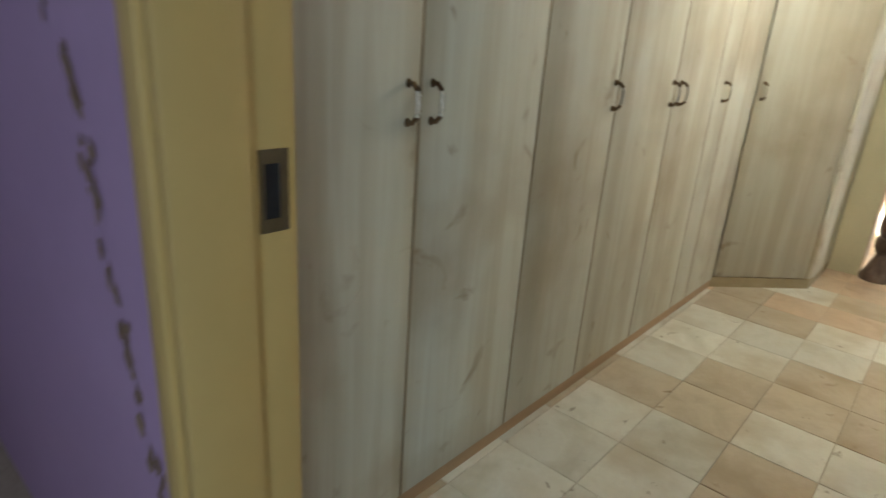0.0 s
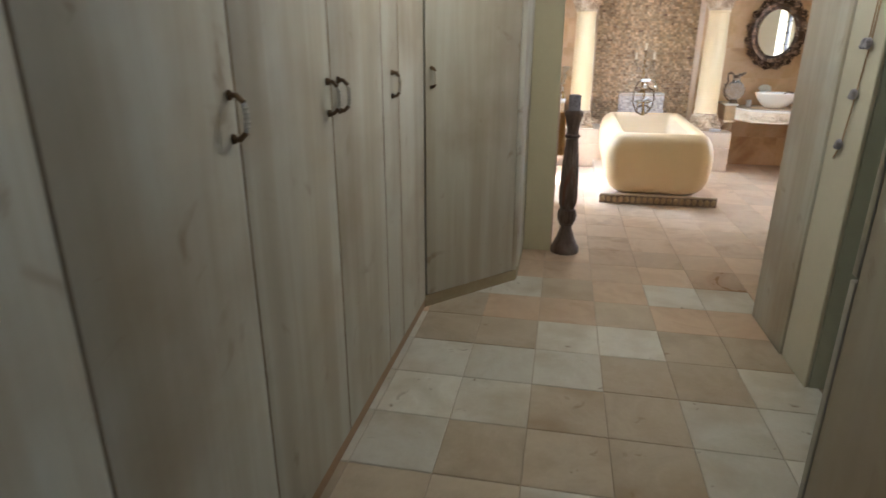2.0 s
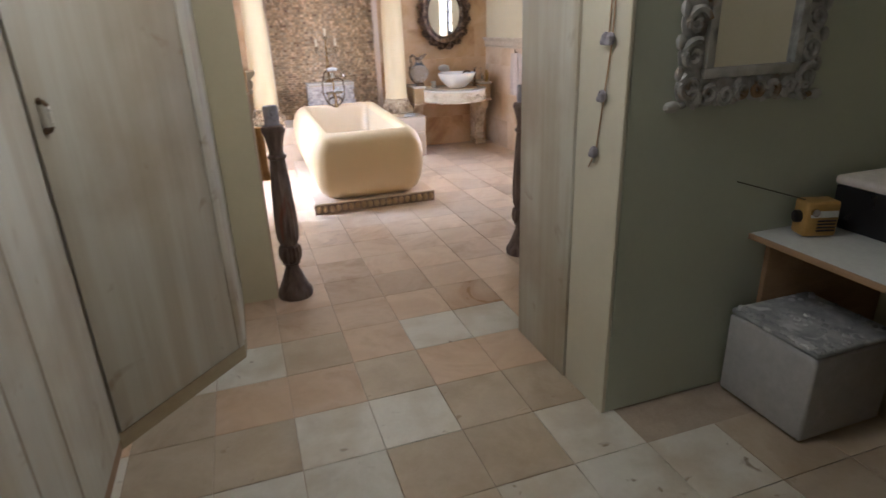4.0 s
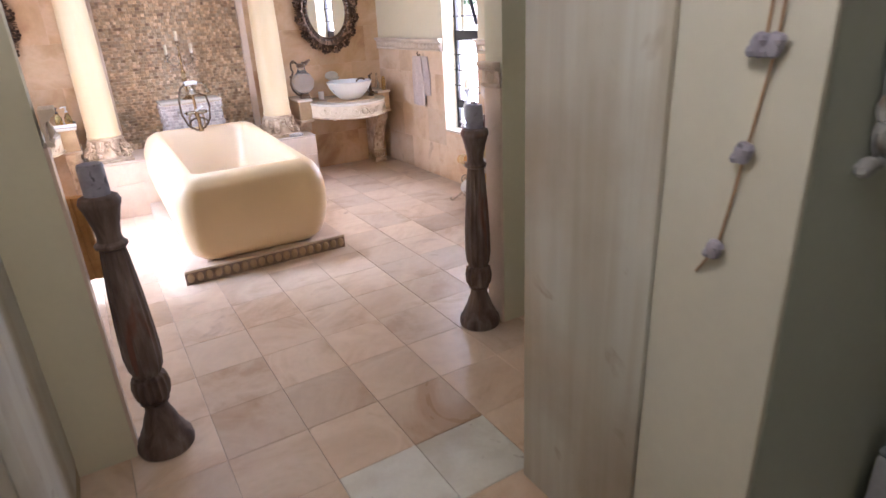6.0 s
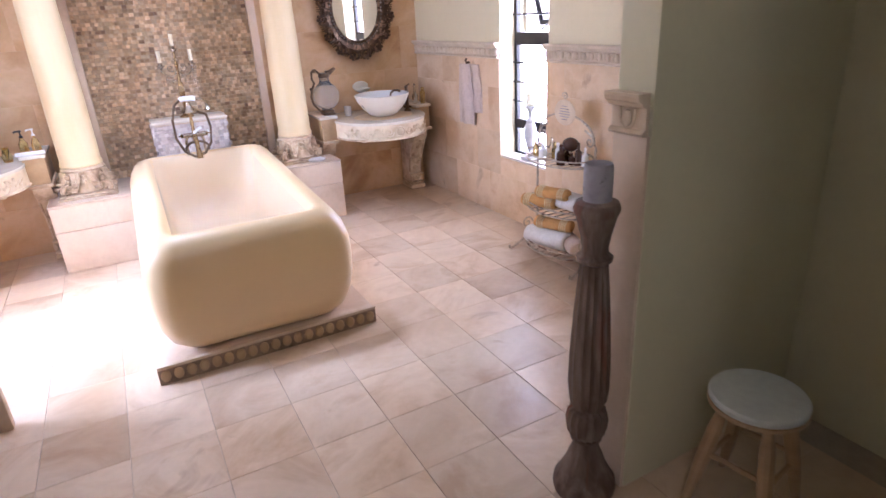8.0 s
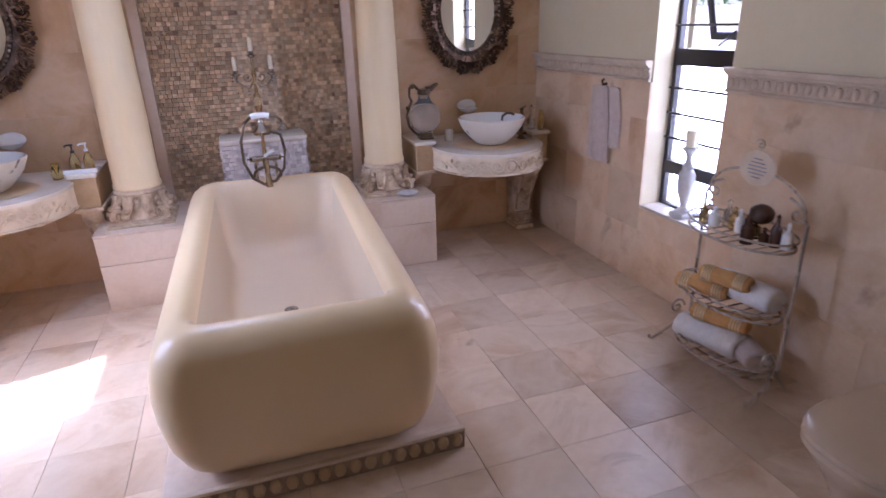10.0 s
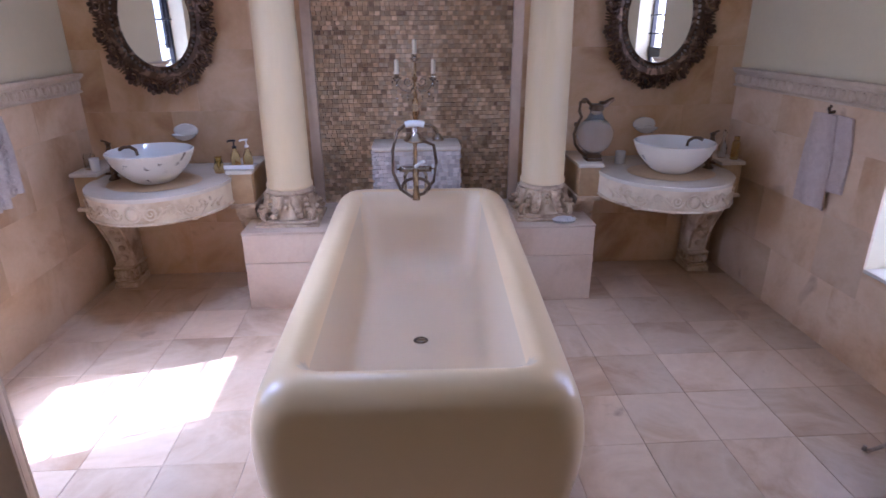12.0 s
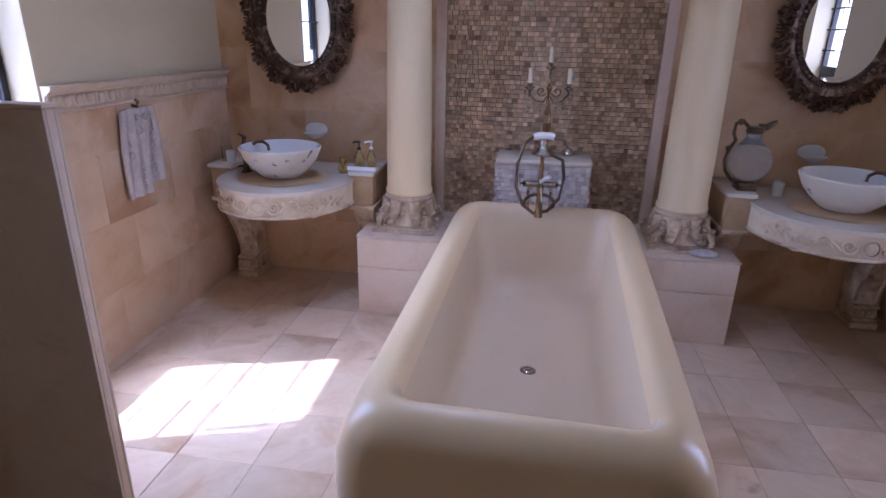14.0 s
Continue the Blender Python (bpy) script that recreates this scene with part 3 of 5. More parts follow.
stones("side_stone", mosaic(10.742, NORTH - .03, .56, 1.02, 1.112, .043, .036, 6, "x", -1), MOSAIC_BOX, mbox, "pale split stones")
stones("side_stone", mosaic(10.742, NORTH - .03, .56, 1.02, 1.688, .043, .036, 7, "x", 1), MOSAIC_BOX, mbox, "pale split stones")
part("top_slab", box(BM(), 1.09, 1.71, 10.715, NORTH - .03, 1.022, 1.045, .004), COUNTER, mbox)


def acanthus(bm, r, z0, h, n, lean, seed):
    """A ring of curled leaves with scroll tips."""
    rng = random.Random(seed)
    for i in range(n):
        a = 2 * math.pi * (i + .5) / n
        ca, sa = math.cos(a), math.sin(a)
        for off, w, lift in ((-.10, .014, .90), (0, .022, 1.0), (.10, .014, .90)):
            pts = []
            for k in range(7):
                f = k / 6
                rr = r + lean * f * f + .008
                aa = a + off * (1 - .5 * f) * 1.6
                pts.append((rr * math.cos(aa), rr * math.sin(aa), z0 + h * lift * f))
            tube(bm, pts, w, 6, taper=lambda f: 1.1 - .6 * f)
        ball(bm, ((r + lean + .016) * ca, (r + lean + .016) * sa, z0 + h * .93), .024, 8, 1, 1, .8)
        ball(bm, ((r + .02) * math.cos(a + math.pi / n), (r + .02) * math.sin(a + math.pi / n), z0 + h * rng.uniform(.3, .45)), .019, 6)
    return bm


def capital(parent, z, h, r, flip):
    """A carved capital; flip stands it upside down as a base. Corner volutes under a square slab."""
    m = Matrix.Translation((0, 0, z + (h if flip else 0))) @ Matrix.Diagonal((1, 1, -1 if flip else 1, 1))
    body = lathe(BM(), [(r * 1.02, 0), (r * 1.08, .02), (r * .98, .04), (r * 1.02, h * .4), (r * 1.15, h * .75), (r * 1.22, h * .82)], seg=20)
    bmesh.ops.transform(body, matrix=m, verts=body.verts)
    part("bell", body, STONE, parent)
    lv = acanthus(BM(), r * 1.0, .03, h * .42, 8, .035, 1)
    acanthus(lv, r * 1.02, h * .28, h * .42, 8, .05, 2)
    bmesh.ops.transform(lv, matrix=m, verts=lv.verts)
    part("leaves", lv, STONE, parent, "carved curling leaves")
    vol = BM()
    for i in range(4):
        a = math.pi / 4 + i * math.pi / 2
        rot = Matrix.Rotation(a, 4, "Z")
        for s in (-.012, .012):
            tube(vol, [rot @ Vector((r * 1.18 + x, s, h * .70 + y)) for x, y in scroll(.02, 0, .052, 1.5, 2.0, -1)], .0125, 6)
    bmesh.ops.transform(vol, matrix=m, verts=vol.verts)
    part("volutes", vol, STONE, parent, "corner scrolls")
    w = r * 1.42
    slab = BM()
    z0, z1 = (h * .84, h)
    if flip: box(slab, -w, w, -w, w, z, z + h * .08, .006); box(slab, -w * .93, w * .93, -w * .93, w * .93, z + h * .08, z + h * .16, .01)
    else: box(slab, -w, w, -w, w, z + h * .90, z + h, .006); box(slab, -w * .93, w * .93, -w * .93, w * .93, z + z0, z + h * .90, .01)
    part("slab", slab, STONE, parent)


def column(x):
    c = thing("column", (x, 10.70, .557), "round cream-painted column standing on an upside-down carved stone capital", "column", "columns on the platform")
    capital(c, 0, .235, .150, True)
    part("shaft", lathe(BM(), [(.15, .236), (.157, .245), (.157, .262), (.148, .275), (.147, .6), (.142, 1.1), (.132, 1.565), (.14, 1.575), (.14, 1.60)], seg=40), COLUMN, c, "smooth painted shaft")
    capital(c, 1.60, .26, .135, False)
    part("block", box(BM(), -.21, .21, -.21, .21, 1.861, CEIL - .557, .004), CREAM, c)


column(.515)
column(2.285)

# ---- bath ----
def rounded(hx, hy, r, n=7):
    pts = []
    for cx, cy, a0 in ((hx - r, hy - r, 0), (-hx + r, hy - r, 90), (-hx + r, -hy + r, 180), (hx - r, -hy + r, 270)):
        for i in range(n):
            a = radians(a0 + 90 * i / (n - 1))
            pts.append((cx + r * math.cos(a), cy + r * math.sin(a)))
    return pts


def loft(bm, rings, cap0=True, cap1=True):
    vs = [[bm.verts.new(((x + ox) * (1.05 + .033 * y), y + oy, z)) for x, y in rounded(hx, hy, r * .8)] for z, hx, hy, r, ox, oy in rings]
    for p, q in zip(vs, vs[1:]):
        for i in range(len(p)):
            j = (i + 1) % len(p)
            bm.faces.new((p[i], p[j], q[j], q[i]))
    if cap0: bm.faces.new(vs[0][::-1])
    if cap1: bm.faces.new(vs[-1])
    return bm


TUBX, TUBY = 1.385, 9.435
bath = thing("bath", (TUBX, TUBY, .113), "large freestanding rounded cream bath standing on a low stone plinth", "bathtub", turn=-1.8)
outer = [(0.0, .395, 1.10, .12), (.02, .44, 1.14, .14), (.07, .495, 1.185, .16), (.16, .535, 1.215, .18), (.28, .556, 1.232, .19), (.40, .560, 1.238, .19),
         (.50, .550, 1.234, .18), (.575, .527, 1.220, .17), (.63, .494, 1.195, .15), (.662, .458, 1.162, .13), (.675, .432, 1.138, .12), (.678, .420, 1.126, .115)]
inner = [(.676, .406, 1.112, .11), (.668, .392, 1.098, .11), (.65, .380, 1.085, .11), (.61, .370, 1.073, .11), (.50, .362, 1.05, .12), (.38, .354, 1.02, .13), (.27, .342, .98, .14), (.20, .325, .94, .15),
         (.16, .298, .90, .15), (.142, .26, .85, .14), (.137, .20, .78, .12)]
shell = part("shell", loft(BM(), [(z, a, b, r, 0, 0) for z, a, b, r in outer + inner]), ENAMEL, bath, "seamless cream resin shell, cool light tinted into its inside", smooth=60)
# Inner faces take the copy that has the light in its colour.
shell.data.materials.append(ENAMEL_LIT)
for f in shell.data.polygons:
    if abs(f.center.x) < .39 and abs(f.center.y) < 1.097 and f.center.z > .13: f.material_index = 1
drain = part("drain", lathe(BM(), [(.001, .006), (.016, .005), (.022, .001), (.034, .003), (.040, .001), (.042, -.004)], (0, 0, .137), 20), CHROME, bath, "round nickel plughole", at=(-.005, .02, 0))

plinth = thing("bath_plinth", (0, 0, 0), "low travertine plinth under the bath edged with an egg moulding", "plinth")
part("slab", box(BM(), .756, 1.994, 8.266, 10.66, 0, .112, .003), TRAV_PALE, plinth)
part("lip", box(BM(), .746, 2.004, 8.24, 8.265, .095, .113, .003), MOULD, plinth)
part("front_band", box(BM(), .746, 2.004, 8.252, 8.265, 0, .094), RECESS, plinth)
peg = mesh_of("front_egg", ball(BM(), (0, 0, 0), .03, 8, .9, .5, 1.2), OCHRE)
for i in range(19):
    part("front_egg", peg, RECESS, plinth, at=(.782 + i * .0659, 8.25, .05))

# bath mixer with hand shower
mx = thing("bath_mixer", (TUBX, 10.47, .78), "old-fashioned nickel and brass bath mixer with hose and porcelain grips", "tap")
part("riser", tube(BM(), [(-.07, .03, 0), (-.07, .03, .12), (-.05, 0, .16), (0, -.01, .17)], .012, 10), CHROME, mx)
part("riser", tube(BM(), [(.07, .03, 0), (.07, .03, .12), (.05, 0, .16), (0, -.01, .17)], .012, 10), CHROME, mx)
part("body", tube(BM(), [(-.09, -.01, .17), (.09, -.01, .17)], .02, 12), CHROME, mx)
part("column_pipe", lathe(BM(), [(.018, .10), (.022, .15), (.017, .19), (.012, .24), (.016, .27), (.011, .31), (.018, .36), (.012, .38)], (0, -.01, 0), 14), BRASS, mx)
part("spout", tube(BM(), [(0, -.01, .17), (0, -.06, .15), (0, -.10, .08), (0, -.115, -.01)], .017, 10, taper=lambda f: 1.2 - .2 * f + (.5 if f > .9 else 0)), BRASS, mx)
part("cradle", lathe(BM(), [(.07, .355), (.072, .362), (.05, .385), (.03, .40), (.02, .42), (.018, .44), (.001, .445)], (0, -.01, 0), 20), CHROME, mx, "bell-shaped nickel cradle")
part("porcelain_handset", tube(BM(), [(-.06, -.02, .46), (-.03, -.02, .468), (.03, -.02, .468), (.06, -.02, .46)], .021, 12), CERAMIC, mx, "white porcelain grip")
part("handset_pipe", tube(BM(), [(.06, -.02, .46), (.10, -.02, .455), (.135, -.02, .43), (.145, -.02, .40)], .010, 8), CHROME, mx)
part("handset_rose", lathe(BM(), [(.001, .04), (.018, .035), (.028, .01), (.04, 0), (.038, -.006)], (.147, -.02, .365), 16), CHROME, mx)
for s in (-1, 1):
    h = part("tap_handle", lathe(BM(), [(.012, 0), (.02, .01), (.012, .03), (.001, .034)], seg=12, m=Matrix.Translation((.09 * s, -.01, .17)) @ Matrix.Rotation(radians(90 * s), 4, "Y")), BRASS, mx)
    for k in range(4):
        a = k * math.pi / 2 + .5
        part("spoke", tube(BM(), [(.112 * s, -.01, .17), (.112 * s, -.01 + .035 * math.cos(a), .17 + .035 * math.sin(a))], .008, 6), CERAMIC, mx, "white porcelain spoke")
part("lever", tube(BM(), [(0, -.03, .19), (.03, -.06, .22), (.055, -.08, .235)], .012, 8), CERAMIC, mx, "white porcelain lever")
part("hose", tube(BM(), [(-.06, -.02, .46), (-.11, -.03, .42), (-.145, -.04, .30), (-.145, -.05, .16), (-.10, -.06, .05), (-.03, -.07, .00), (.05, -.07, .02), (.115, -.06, .10), (.135, -.05, .22), (.12, -.04, .33), (.06, -.03, .355), (.015, -.02, .35)], .011, 8), BRONZE, mx, "dark ribbed metal hose")
part("hose_loop", tube(BM(), [(.09 * math.cos(a), -.075, .07 + .055 * math.sin(a)) for a in [i * .35 - .5 for i in range(12)]], .010, 8), BRONZE, mx)

# candelabra
cd = thing("candelabra", (1.40, 10.90, 1.046), "tarnished brass candelabra with three cream candles and crystal drops", "candelabra")
part("stem", lathe(BM(), [(.06, 0), (.06, .01), (.03, .025), (.014, .05), (.012, .12), (.022, .19), (.028, .24), (.022, .29), (.011, .31), (.016, .33), (.010, .36), (.012, .42), (.020, .44), (.010, .46), (.008, .55)], seg=16), BRASS, cd)
part("candle", lathe(BM(), [(.015, .60), (.015, .69), (.012, .695), (.001, .693)], seg=12), WAX, cd, "cream candle")
part("cup", lathe(BM(), [(.010, .55), (.034, .57), (.036, .576), (.016, .58), (.020, .60), (.001, .601)], seg=14), CHROME, cd)
for s in (-1, 1):
    part("arm", tube(BM(), [(0, 0, .40), (.035 * s, 0, .35), (.085 * s, 0, .36), (.122 * s, 0, .40), (.126 * s, 0, .43)], .007, 8), CHROME, cd)
    part("arm_scroll", tube(BM(), [(s * (.05 + x), 0, .42 + z) for x, z in scroll(0, 0, .035, 1.2, 3.5, 1)], .005, 6), CHROME, cd)
    part("cup", lathe(BM(), [(.010, .42), (.034, .44), (.036, .446), (.016, .45), (.020, .47), (.001, .471)], (.126 * s, 0, 0), 14), CHROME, cd)
    part("candle", lathe(BM(), [(.015, .471), (.015, .56), (.012, .565), (.001, .563)], (.126 * s, 0, 0), 12), WAX, cd, "cream candle")
    for k, (dx, z) in enumerate(((.126, .40), (.095, .335), (.155, .41), (.05, .31), (.126, .30))):
        part("crystal", ball(BM(), (s * dx, -.01, z), .011, 6, .7, .7, 1.8), GLASS, cd)


# ---- wash stands ----
def vanity(cx, mirrored, label):
    """A bow-fronted carved counter on scroll consoles. mirrored swaps which end is by the side wall."""
    v = thing("wash_stand", (cx, 0, 0), label, "washstand", "matching wash stands")
    arc = [(.445 * math.cos(a), 10.58 - .50 * math.sin(a)) for a in [i * math.pi / 28 for i in range(29)]]
    outline = [(.445, NORTH - .016)] + arc + [(-.445, NORTH - .016)]
    part("top", prism(BM(), outline, .862, .885), COUNTER, v, "polished cream stone top")
    part("apron", prism(BM(), [(x * .985, y + (.008 if y < 10.58 else 0)) for x, y in outline], .725, .861), APRON, v, "carved bow-fronted apron")
    part("lower_bead", tube(BM(), [(.445 * math.cos(a), 10.58 - .50 * math.sin(a), .728) for a in [i * math.pi / 28 for i in range(29)]], .009, 6), STONE, v)
    carve = BM()
    def onface(u, z, out=.002):
        a = math.pi / 2 + u / .5
        return (.442 * math.cos(a) * (1 + out), 10.58 - .497 * math.sin(a) * (1 + out), z)
    def run(points, r=.0065):
        tube(carve, [onface(u, z) for u, z in points], r, 6, taper=lambda f: 1.15 - .55 * f)
    ball(carve, onface(0, .795), .034, 12, 1, .45, 1)
    tube(carve, [onface(.048 * math.cos(a), .795 + .046 * math.sin(a)) for a in [i * .4 for i in range(16)]], .007, 6, closed=True)
    for s in (-1, 1):
        run([(s * u, z) for u, z in scroll(.115, .795, .044, 1.7, math.pi, s and 1)])
        run([(s * (.15 + .35 * f), .765 + .05 * math.sin(f * 7)) for f in [i / 16 for i in range(17)]])
        run([(s * u, z) for u, z in scroll(.245, .80, .038, 1.5, 3.4, -1)])
        run([(s * u, z) for u, z in scroll(.36, .79, .036, 1.5, 3.0, 1)])
        run([(s * u, z) for u, z in scroll(.455, .80, .03, 1.4, 2.5, -1)])
        for u in (.18, .30, .41, .52, .58):
            ball(carve, onface(s * u, .795 + .028 * math.sin(u * 40)), .013, 6, 1, .5, 1.3)
            run([(s * (u + .02 * k), .77 + .012 * k) for k in range(4)], .006)
    part("carving", carve, APRON, v, "raised scroll and leaf carving")
    for s in (-1, 1):
        x0, x1 = sorted((s * .430, s * .575))
        # The shade on this tan block comes from its darker ochre colour.
        part("end_block", box(BM(), x0, x1, 10.60, NORTH - .016, .70, .905, .004), OCHRE, v)
        part("end_cap", box(BM(), x0 - .015, x1 + .015, 10.58, NORTH - .016, .906, .932, .005), COUNTER, v, "pale stone end shelf")
        part("end_ledge", box(BM(), x0 - .012, x1 + .012, 10.58, NORTH - .016, .672, .699, .005), STONE, v)
        prof = [(0, 0), (.21, 0), (.215, .05), (.20, .07), (.21, .10), (.19, .125), (.17, .20), (.19, .32), (.25, .43), (.33, .53), (.40, .60), (.43, .671), (0, .671)]
        side = Matrix(((0, 0, .13, x0), (-1, 0, 0, NORTH - .016), (0, 1, 0, 0), (0, 0, 0, 1)))
        con = part("console", prism(BM(), prof, 0, 1, side), STONE, v, "scroll-shaped carved console leg")
        sc = BM()
        for xs in (x0 + .012, x1 - .012):
            tube(sc, [(xs + .004 * (1 if xs > (x0 + x1) / 2 else -1), NORTH - .016 - y, z) for y, z in scroll(.33, .60, .06, 1.5, 1.0, 1)], .011, 6)
            tube(sc, [(xs + .004 * (1 if xs > (x0 + x1) / 2 else -1), NORTH - .016 - y, z) for y, z in ((.17, .17), (.18, .25), (.22, .36), (.28, .46), (.33, .53))], .010, 6)
        for k in range(4):
            ball(sc, ((x0 + .016) + k * .0327, NORTH - .016 - .205, .095), .018, 8, .8, .9, 1.3)
        for k in range(5):
            f = k / 4
            ball(sc, ((x0 + x1) / 2, NORTH - .016 - (.18 + .18 * f * f), .22 + .32 * f), .022 - .002 * k, 8, 1.4 - .2 * f, .8, 1.2)
        part("console_carving", sc, STONE, v)
        part("console_foot", box(BM(), x0 - .01, x1 + .01, NORTH - .255, NORTH - .016, 0, .04, .004), STONE, v)
        kn = BM()
        for z, r in ((.058, .016), (.150, .014)):
            box(kn, x0 - .006, x1 + .006, NORTH - .238, NORTH - .016, z - r * .5, z + r * .5, .004)
        for k in range(4):
            ball(kn, ((x0 + .012) + k * .036, NORTH - .238, .103), .025, 8, .72, .7, 1.25)
            ball(kn, (x1 if s < 0 else x0, NORTH - .05 - k * .05, .103), .025, 8, .5, .8, 1.25)
        part("beaded_knop", kn, STONE, v)
    return v


vanity(-.29, -1, "bow-fronted carved stone wash stand with scroll legs beside the west wall")
vanity(3.10, 1, "bow-fronted carved stone wash stand with scroll legs below the oval mirror")


def basin(x):
    b = thing("basin", (x, 10.50, .886), "round speckled cream vessel basin with a white inside", "basin", "vessel basins")
    part("ring_stand", lathe(BM(), [(.23, 0), (.24, .003), (.23, .006), (.001, .006)], seg=40, sx=1.15, sy=1.0), OCHRE, b, "flat tan stone disc")
    part("bowl", lathe(BM(), [(.085, .006), (.10, .010), (.125, .022), (.175, .065), (.218, .115), (.243, .165), (.249, .182), (.247, .188)], seg=48, open_ends=True), BOWL, b, "speckled cream outside")
    part("bowl_inside", lathe(BM(), [(.247, .188), (.241, .190), (.235, .184), (.208, .125), (.162, .072), (.11, .034), (.03, .024), (.001, .024)], seg=48, open_ends=True), CERAMIC, b, "white glazed inside", smooth=60)
    b.scale = (1.05, 1.05, 1.12)
    part("plughole", lathe(BM(), [(.025, .025), (.022, .029), (.001, .030)], seg=16), CHROME, b)


def basin_tap(x, way, label):
    t = thing("basin_tap", (x, 10.60, .886), label, "tap", "bronze basin taps", turn=0)
    part("base", lathe(BM(), [(.036, 0), (.036, .008), (.022, .022), (.017, .05), (.020, .07), (.016, .10), (.020, .16), (.024, .185), (.018, .20), (.012, .225), (.020, .24), (.001, .25)], seg=16), BRONZE, t)
    part("spout", tube(BM(), [(0, 0, .17), (way * .05, -.01, .185), (way * .10, -.02, .215), (way * .15, -.03, .22), (way * .185, -.035, .20), (way * .19, -.035, .165)], .011, 10, taper=lambda f: 1.1 - .2 * f), BRONZE, t, "curved bronze spout")
    for a in (0, 1, 2, 3):
        c = a * math.pi / 2 + .5
        part("cross_arm", tube(BM(), [(0, 0, .04), (.05 * math.cos(c), .05 * math.sin(c), .045)], .008, 6), BRONZE, t)
    part("lever", tube(BM(), [(0, 0, .245), (-way * .03, -.02, .262)], .007, 6), BRONZE, t)


basin(-.30)
basin(3.12)
basin_tap(-.60, 1, "aged bronze swan-neck basin tap with a cross handle")
basin_tap(3.43, -1, "aged bronze swan-neck basin tap with a cross handle")


# ---- mirrors with carved frames ----
def oval_mirror(x):
    m = thing("oval_mirror", (x, NORTH - .02, 1.875), "oval wall mirror in a heavy dark carved scroll frame", "mirror", "carved oval mirrors")
    ell = lambda a, kx, kz, y: (kx * math.cos(a), y, kz * math.sin(a))
    gl = BM()
    n = 64
    vs = [gl.verts.new(ell(2 * math.pi * i / n, .243, .312, -.022)) for i in range(n)]
    vb = [gl.verts.new(ell(2 * math.pi * i / n, .243, .312, -.012)) for i in range(n)]
    gl.faces.new(vs); gl.faces.new(vb[::-1])
    for i in range(n): gl.faces.new((vs[i], vb[i], vb[(i + 1) % n], vs[(i + 1) % n]))
    part("mirror_glass", gl, MIRROR, m, "silvered glass", smooth=0)
    fr = BM()
    prof = [(-.008, -.010), (-.004, -.038), (.012, -.046), (.026, -.040), (.034, -.028), (.060, -.030), (.085, -.036), (.105, -.022), (.110, 0)]
    rings = [[fr.verts.new(ell(2 * math.pi * i / n, .243 + o, .312 + o, y)) for i in range(n)] for o, y in prof]
    for p, q in zip(rings, rings[1:]):
        for i in range(n): fr.faces.new((p[i], p[(i + 1) % n], q[(i + 1) % n], q[i]))
    part("frame", fr, CARVED, m, "dark moulded ring")
    beads = BM()
    for i in range(60):
        a = 2 * math.pi * i / 60
        ball(beads, ell(a, .268, .337, -.045), .0125, 6, 1, .8, 1)
    part("beading", beads, BEAD, m, "silvered bead ring")
    cv = BM()
    nn = 16
    for i in range(nn):
        a = 2 * math.pi * (i + .5) / nn + math.pi / 2
        c = Vector(ell(a, .352, .436, -.035))
        tang = Vector((-math.sin(a) * .345, 0, math.cos(a) * .425)).normalized()
        out = Vector((math.cos(a), 0, math.sin(a)))
        s = 1 if math.cos(a) > 0 else -1
        for r0, th, oy, (du, dv), tn in ((.052, .0125, -.016, (0, .008), 1.5), (.030, .010, -.024, (.045, -.022), 1.3), (.026, .009, -.02, (-.045, -.020), 1.2)):
            pts = [c + tang * (s * (u + du)) + out * (v + dv) + Vector((0, oy + .010 * k / 26, 0)) for k, (u, v) in enumerate(scroll(0, 0, r0, tn, 2.4, 1))]
            tube(cv, pts, th, 6, taper=lambda f: 1.15 - .5 * f)
        ball(cv, c + out * .006 + Vector((0, -.022, 0)), .017, 8)
        for u, v, r in ((.030, .040, .016), (-.030, .040, .016), (.0, .052, .017), (.055, .012, .013), (-.055, .012, .013)):
            ball(cv, c + tang * u + out * v + Vector((0, -.004, 0)), r, 6, 1, .9, 1)
        b = Vector(ell(a + math.pi / nn, .330, .405, -.034))
        ball(cv, b, .018, 6, 1, .9, 1)
        for k in (-1, 0, 1):
            e = Vector(ell(a + math.pi / nn + k * .045, .372, .456, -.026))
            tube(cv, [b, e + Vector((0, -.008, 0)), e + out * .026], .009, 6, taper=lambda f: 1.1 - .7 * f)
    part("carving", cv, CARVED, m, "carved scrolls and leaves")


oval_mirror(-.345)
oval_mirror(3.145)


def soap_dish(x):
    d = thing("soap_dish", (x, NORTH - .015, 1.095), "small white oval porcelain soap dish fixed to the tiles", "soap dish", "porcelain soap dishes")
    part("back", lathe(BM(), [(.085, 0), (.085, .012), (.075, .018), (.001, .016)], seg=28, sy=.62, m=Matrix.Translation((0, 0, .03)) @ Matrix.Rotation(radians(90), 4, "X")), CERAMIC, d)
    part("dish", lathe(BM(), [(.03, -.03), (.06, -.015), (.085, .005), (.09, .012), (.082, .010), (.055, -.008), (.001, -.014)], (0, -.055, 0), 28, 1, .62), CERAMIC, d)


soap_dish(-.26)
soap_dish(3.125)
solo("soap_bar", ball(BM(), (0, 0, 0), .04, 14, 1.1, .6, .35), CERAMIC, (3.145, NORTH - .08, 1.108), "white bar of soap lying in the dish", "soap")


